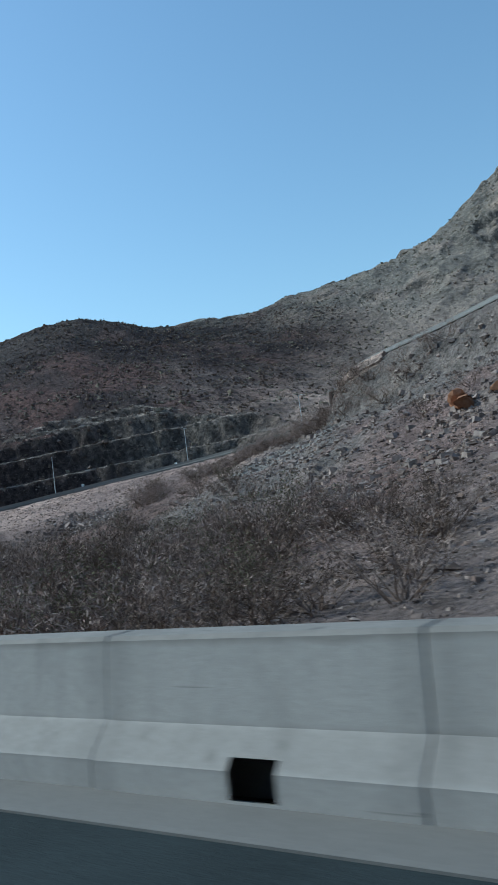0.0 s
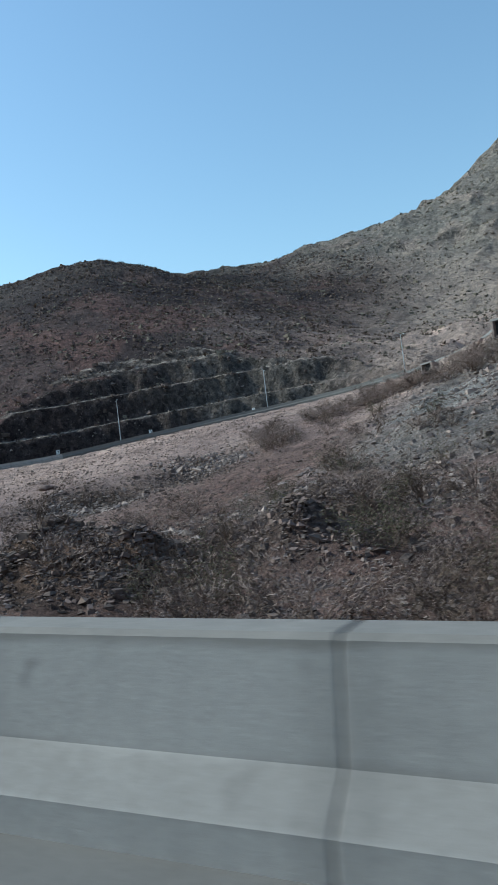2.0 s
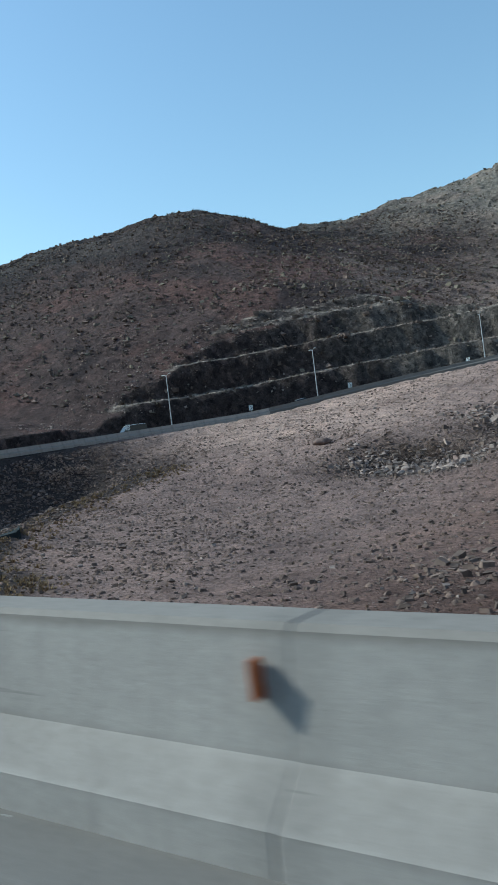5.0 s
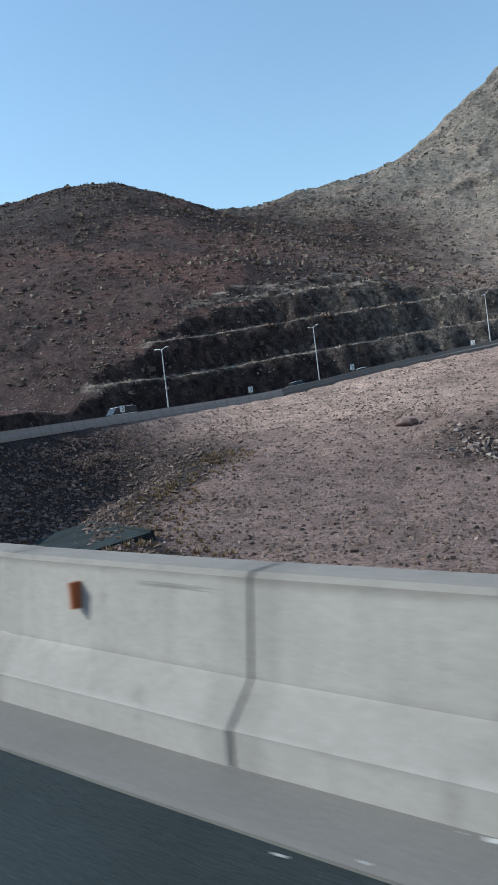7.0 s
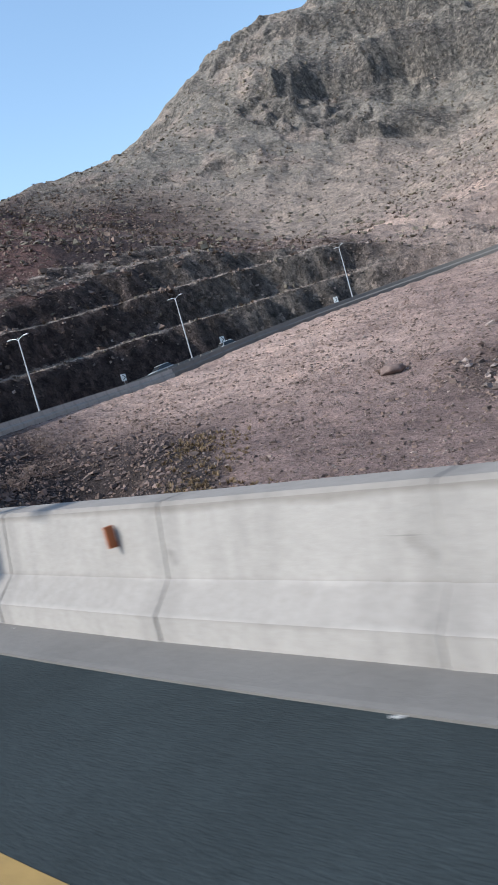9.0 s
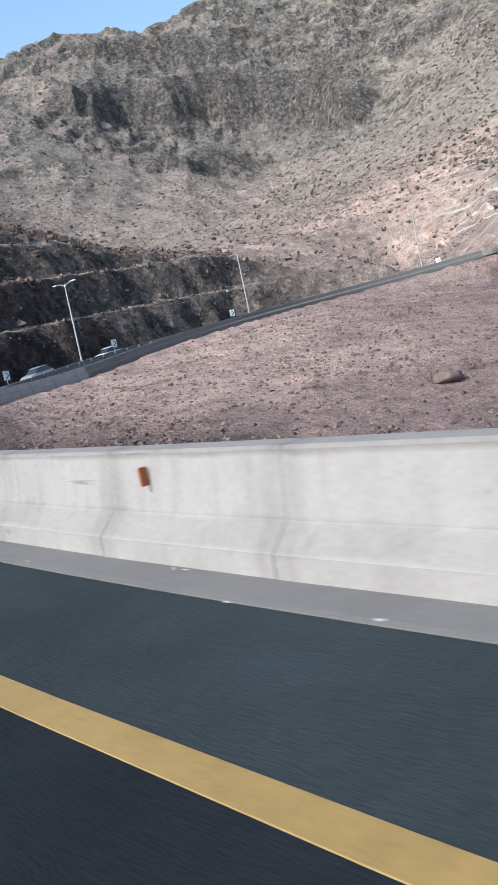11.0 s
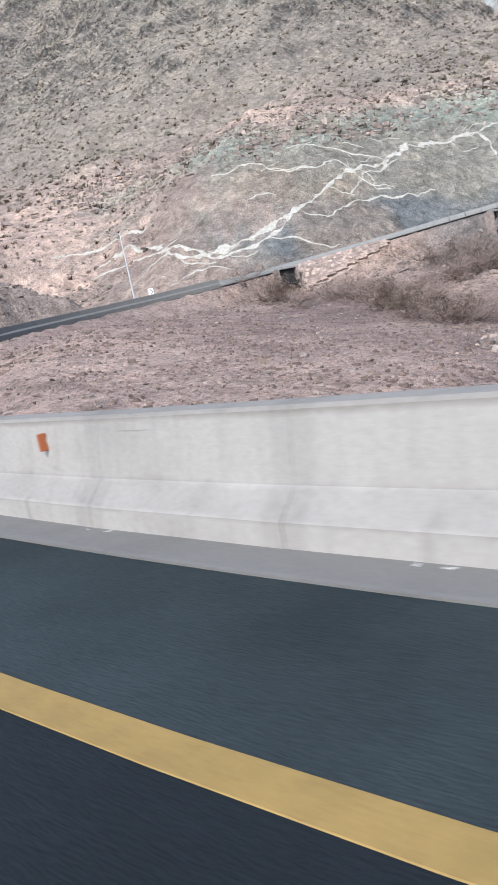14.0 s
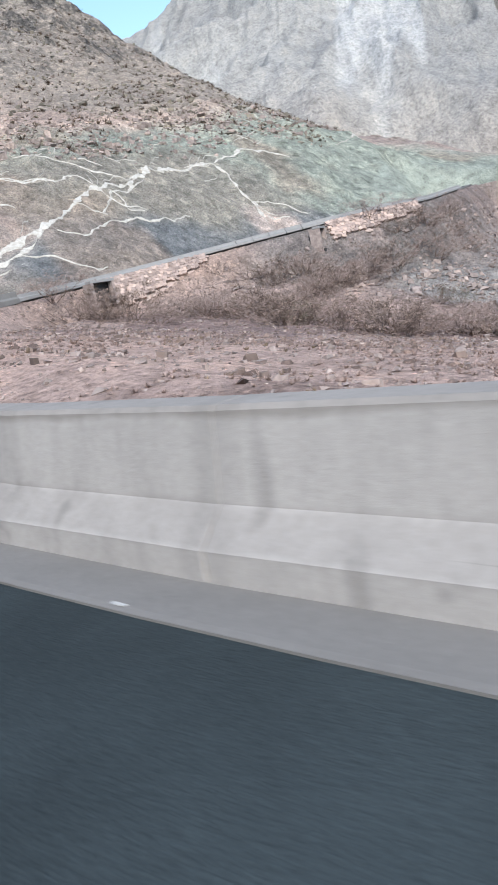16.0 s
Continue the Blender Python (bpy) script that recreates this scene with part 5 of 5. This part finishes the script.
# low brush in bands at the foot of the far embankment and up the gully behind the spur
brush = [(-80, 136, 2), (-77, 135, 3), (-84, 130, 3), (-86, 126, 2), (-81, 123, 2), (-80, 121, 3), (-81, 118, 3), (-84, 115, 3), (-86, 113, 3), (-78, 116, 2), (-73, 114, 3), (-71, 112, 3), (-67, 111, 3), (-63, 110, 4),
         (-60, 109, 3), (-57, 108, 4), (-55, 106, 3), (-52, 103, 3), (-48, 101, 3), (-45, 99, 3), (-38, 97, 3), (-33, 95, 2), (-92, 107, 3), (-90, 105, 3), (-89, 102, 3), (-87, 100, 2), (-62, 122, 1), (-63, 119, 2), (-66, 116, 2), (-42, 96, 2), (-50, 100, 2)]
for k, (x, y, count) in enumerate(brush):
    for j in range(count):
        shrub(x + rng.normal(0, 1.1), y + rng.normal(0, 1.0), rng.uniform(2.3, 3.7), (6, 7, 6, 8, 7)[(k + j) % 5], LOW)
# bushes that hide the second culvert
for s, lat in ((409.6, -4.6), (410.6, -5.4), (408.4, -4.4), (409.4, -6.4)):
    p = on_road(s, lat)[0]
    shrub(p.x, p.y, 3.4, 7, LOW)
# brush round the heaps and on the spur
for k, (x, y) in enumerate([(-69, 61), (-66, 63), (-80, 63), (-81, 60), (-77, 62), (-73, 63), (-62, 28), (-60, 27), (-53, 30), (-65, 70), (-63, 69), (-49, 47), (-48, 49), (-46, 46), (-44, 48), (-58, 81), (-56, 80), (-60, 82), (-63, 70), (-47, 71), (-70, 88), (-67, 87),
                            (-35, 49), (-20, 35), (-17, 29), (-13, 20), (-28, 75), (-24, 76), (-39, 52), (-43, 33), (-38, 24), (-37, 22), (-41, 22), (-20, 27), (-21, 32), (-16, 35), (-12, 30), (-10, 25), (-26, 40), (-32, 45), (-86, 66), (-84, 70)]):
    shrub(x + rng.normal(0, 0.8), y + rng.normal(0, 0.8), rng.uniform(1.8, 3.0), (6, 8, 7, 3, 4)[k % 5], LOW if k % 5 < 3 else DRY)
for x, y in [(-152, 70.9), (-151.5, 72), (-152.7, 83.1), (-152.5, 81), (-155, 75), (-153.6, 69.5), (-151.7, 75.5), (-151, 76.5), (-150, 80)]:
    shrub(x, y, rng.uniform(1.2, 1.9), 6 + int(rng.integers(0, 2)), LOW)
for x, y in [(-64.6, 69.5), (-62, 67), (-48, 44), (-58, 83), (-43, 50)]:
    shrub(x, y, 2.0, 5, GREEN)
shrub(-72, 100, 2.0, 2, GREEN)
for x, y in [(-106, 84), (-109, 83), (-103, 84), (-118, 89), (-122, 88), (-100, 97), (-72, 38), (-70, 35), (-67, 38), (-66, 35), (-63, 38), (-60, 41), (-61, 36), (-58, 34), (-57, 38), (-54, 37), (-52, 41), (-49, 45), (-75, 30), (-66, 30), (-55, 48), (-60, 47), (-84, 100), (-80, 104), (-78, 98), (-74, 96), (-72, 102), (-88, 98), (-83, 108), (-93, 110), (-88, 113), (-56, 52), (-58, 56), (-54, 57), (-62, 55), (-51, 62), (-66, 60), (-47, 66), (-60, 62), (-68, 33), (-64, 33), (-58, 33), (-62, 34)]:
    shrub(x, y, rng.uniform(1.2, 2.1), int(rng.integers(0, 5)), DRY)


def tuft_form(seed, blades=16, flare=0.6):
    r = random.Random(seed)
    v, f = [], []
    for _ in range(blades):
        an, lean = r.uniform(0, 6.283), r.uniform(0.15, 1.2) * flare
        b = Vector((math.cos(an), math.sin(an), 0)) * r.uniform(0, 0.35)
        d = Vector((math.cos(an) * math.sin(lean), math.sin(an) * math.sin(lean), math.cos(lean)))
        w = Vector((-math.sin(an), math.cos(an), 0)) * r.uniform(0.05, 0.11)
        i = len(v)
        v += [b - w, b + w, b + d * r.uniform(0.6, 1.1)]
        f.append((i, i + 1, i + 2))
    return [tuple(p) for p in v], f


def cushion_form(seed):
    """A low rounded clump, ragged round its edge."""
    r = random.Random(seed)
    v, f = [(r.gauss(0, 0.1), r.gauss(0, 0.1), r.uniform(0.5, 0.7))], []
    for ring, (wide, up) in enumerate(((0.62, 0.42), (1.0, -0.12))):
        for k in range(7):
            an = 0.898 * k + 0.4 * ring
            w = wide * r.uniform(0.7, 1.25)
            v.append((w * math.cos(an), w * math.sin(an), up * r.uniform(0.6, 1.3)))
    for k in range(7):
        a, b = 1 + k, 1 + (k + 1) % 7
        f += [(0, a, b), (a, a + 7, b), (b, a + 7, b + 7)]
    return v, f


def stuff_plants(name, label, mat, p, smallest, largest, seed, blades=16, flare=0.6, low=0.8):
    for g, q in enumerate(np.array_split(np.arange(len(p)), 3)):
        verts, faces = tuft_form(seed + g, blades, flare) if blades else cushion_form(seed + g)
        ob = scatter(name, mat, verts, faces, p[q], smallest + (largest - smallest) * rng.uniform(0, 1, len(q)) ** 1.6, rng.uniform(0, 6.28, len(q)), rng.uniform(0.8, 1.3, (len(q), 3)) * [1, 1, low])
        tagged(ob, label, "plants", kind="stuff")


stuff_plants("grass_tufts", "low dry grass tufts over the slope inside the bend", STRAW,
             spots(45000, -158, -5, 12, 140, lambda x, y, z, lat: (lat < 0) * (0.03 + 0.22 * clump(x, y, 101, 8)) * smooth(10, -4, (x + 60) * 0.5) * smooth(-2.5, -5, lat)), 0.10, 0.24, 200)
stuff_plants("cushion_plants", "low brown cushion plants over the slope inside the bend", CUSHION,
             spots(44000, -158, -5, 8, 140, lambda x, y, z, lat: (lat < -2.5) * (1 - 0.7 * in_bank(x, y, lat)) * (0.2 + 0.5 * clump(x, y, 103, 6)) * (1 - 0.6 * smooth(92, 105, y))), 0.09, 0.26, 210, 0, 0, 0.95)
stuff_plants("rosy_tufts", "low pinkish dry tufts on the pale slope", PINK_STRAW,
             spots(15000, -156, -84, 84, 132, lambda x, y, z, lat: (lat < -2.5) * (0.04 + 0.75 * smooth(0.25, 0.8, fbm(x, y, 7, 3, 109) + 0.25))), 0.10, 0.27, 240, 18, 1.0, 0.6)
stuff_plants("yellow_grass", "strip of yellow dry grass at the foot of the embankment", YELLOW_GRASS,
             spots(20000, -158, -110, 15, 80, lambda x, y, z, lat: smooth(-24, -20.5, lat) * smooth(-15.5, -18, lat) * (0.25 + 0.6 * clump(x, y, 107, 5))), 0.2, 0.5, 230, 18, 0.8)
stuff_plants("hill_scrub", "small dark bushes dotted over the hills", SCRUB,
             spots(40000, -330, 150, 110, 470, lambda x, y, z, lat: (lat > 21) * ~on_dome(x, y, z) * (0.12 + 0.4 * clump(x, y, 105, 30) + 0.3 * smooth(-80, 0, x))), 0.35, 1.4, 220, 13, 1.1)


# ---- quartz veins in the rock behind the far road ----
def vein(path, width, seed):
    """A pale band that follows the rock face, swelling and thinning along its way."""
    s, p = spline([(x, y, 0) for x, y in path], 0.4)
    wob = 0.45 * fbm(s, s * 0 + seed * 7.3, 3.0, 5, 300 + seed)
    t = np.gradient(p, axis=0)
    t /= np.hypot(t[:, 0], t[:, 1])[:, None] + 1e-9
    side = np.stack([-t[:, 1], t[:, 0]], 1)
    mid = p[:, :2] + side * wob[:, None]
    ends = smooth(0, 2.5, s) * smooth(0, 2.5, s[-1] - s)
    edge_l, edge_r = (np.clip(1 + 0.75 * fbm(s, s * 0 + 3.1 * seed + q, 0.7, 3, 350 + seed), 0.35, 1.8) for q in (0, 50))
    w = 0.21 * width * np.clip(0.75 + 0.9 * fbm(s, s * 0 + seed, 1.1, 4, 330 + seed), 0.15, 1.6) * (0.15 + 0.85 * ends)
    verts, faces = [], []
    for f, lift in ((-1.15, -0.35), (-1, 0.10), (-0.35, 0.16), (0.4, 0.16), (1, 0.10), (1.15, -0.35)):
        q = mid + side * (f * w * (edge_l if f < 0 else edge_r))[:, None]
        verts.append(np.c_[q, height(q[:, 0], q[:, 1]) + lift])
    n = len(s)
    verts = np.concatenate(verts)
    for k in range(5):
        faces += [(k * n + i, k * n + i + 1, (k + 1) * n + i + 1, (k + 1) * n + i) for i in range(n - 1)]
    ob = new("quartz_vein", mesh_from("quartz_vein", verts, faces, QUARTZ))
    return tagged(ob, "white quartz vein running through the green-grey rock face", "rock vein", "quartz veins in the rock face")


BROAD = [
    ([(-54.5, 185.5), (-50.6, 180.6), (-52.5, 170.5), (-56.0, 165.2), (-53.4, 160.6), (-49.5, 156.8), (-44.4, 153.6), (-40.6, 151.4), (-35.5, 149.7), (-31.0, 149.2), (-24.5, 147.5), (-16.6, 144.0), (-5.2, 141.3), (3.3, 135.8), (5.8, 133.4)], 1.9),
    ([(5.8, 133.8), (4.1, 131.0), (-0.5, 128.6), (-1.4, 126.5), (-3.4, 125.3), (-4.9, 124.4)], 1.5),
    ([(5.9, 133.0), (12.0, 130.3), (17.0, 126.8), (19.2, 122.9), (19.3, 120.0)], 1.3),
    ([(-52.5, 170.5), (-54.3, 161.8), (-52.2, 157.3), (-46.7, 152.9), (-40.1, 150.7)], 1.3),
    ([(-56.4, 184.5), (-54.4, 179.5), (-52.6, 174.4), (-53.2, 167.3)], 1.5),
    ([(47, 108), (58, 103), (66, 99), (70.7, 98.2)], 1.6),
    ([(-55.7, 195.2), (-51.6, 192.6), (-48.2, 187.1), (-46.5, 183.5), (-45.2, 179.4)], 1.2),
]
THIN = [
    ([(-60.5, 170.2), (-57.3, 170.0), (-57.0, 165.6)], 0.5),
    ([(-47.2, 152.7), (-45.4, 146.9), (-42.3, 142.4)], 0.55),
    ([(-39.5, 149.6), (-37.5, 146.1), (-29.7, 143.2), (-23.8, 139.4), (-17.0, 135.5)], 0.55),
    ([(-31.0, 145.5), (-24.5, 145.6), (-17.9, 143.7), (-13.2, 142.0)], 0.5),
    ([(-30.4, 159.5), (-27.7, 153.3), (-23.3, 150.8), (-23.2, 147.0)], 0.7),
    ([(-23.6, 160.1), (-19.5, 153.1), (-18.5, 148.3), (-14.1, 143.7), (-8.1, 145.0)], 0.55),
    ([(-1.4, 126.5), (0.7, 123.1), (1.3, 119.6), (1.1, 117.5)], 0.45),
    ([(38.1, 110.8), (42, 109.2), (45.5, 107.8)], 0.6),
    ([(-22.8, 146.1), (-23.3, 143.8), (-24.9, 142.9), (-23.2, 140.9)], 0.4),
    ([(-61.8, 162.8), (-57.1, 160.2), (-55.5, 155.0)], 0.6),
    ([(-35.8, 169.6), (-31.9, 164.3), (-29.7, 158.1), (-27.0, 152.7)], 0.6),
    ([(-43.9, 158.5), (-39.9, 158.8), (-37.3, 155.7)], 0.45),
]
for k, (path, width) in enumerate(BROAD + THIN):
    vein(path, width, k + 1)
# finer threads that leave the broad bands
for k in range(12):
    path = BROAD[(0, 0, 0, 3, 1)[k % 5]][0]
    ax, ay = path[int(rng.integers(1, len(path) - 1))]
    an = rng.uniform(-2.2, 0.6)
    run = rng.uniform(3, 8)
    vein([(ax, ay), (ax + 0.5 * run * math.cos(an) + rng.normal(0, 0.4), ay + 0.5 * run * math.sin(an)), (ax + run * math.cos(an + 0.3), ay + run * math.sin(an + 0.3))], rng.uniform(0.18, 0.4), 30 + k)
for k in range(24):
    ax = rng.uniform(-52, 22)
    ay = 158 - 0.42 * (ax + 52) + rng.uniform(-3, 12)
    dx, dy = rng.uniform(1.5, 3.5), rng.uniform(-3, 0.5)
    vein([(ax, ay), (ax + dx, ay + 0.4 * dy + rng.normal(0, 0.5)), (ax + 2 * dx, ay + dy)], rng.uniform(0.12, 0.25), 60 + k)


# ---- scraps along the gutter ----
scrap = [(-0.5, -0.5, 0), (0.5, -0.4, 0), (0.45, 0.5, 0), (-0.4, 0.4, 0), (-0.45, -0.45, 0.2), (0.5, -0.35, 0.25), (0.4, 0.45, 0.2), (-0.4, 0.35, 0.3)]
scrap_faces = [(3, 2, 1, 0), (4, 5, 6, 7), (0, 1, 5, 4), (1, 2, 6, 5), (2, 3, 7, 6), (3, 0, 4, 7)]
bits = [(float(s), float(rng.choice([0.05, 0.40, 0.47]) + rng.normal(0, 0.02))) for s in rng.uniform(60, 300, 120)]
tagged(scatter("paper_scraps", SCRAP, scrap, scrap_faces, np.array([on_road(s, l, 0.012 if 0.3 < l < 0.43 else -0.01 if l < 0.3 else 0.0)[0] for s, l in bits]), rng.uniform(0.02, 0.065, len(bits)), np.array([on_road(s)[1] for s, l in bits]) + rng.normal(0, 0.4, len(bits)),
               np.stack([rng.uniform(0.8, 2.0, len(bits)), rng.uniform(0.3, 0.7, len(bits)), np.full(len(bits), 0.3)], 1)), "pale scraps of litter lying along the gutter", "litter", kind="stuff")
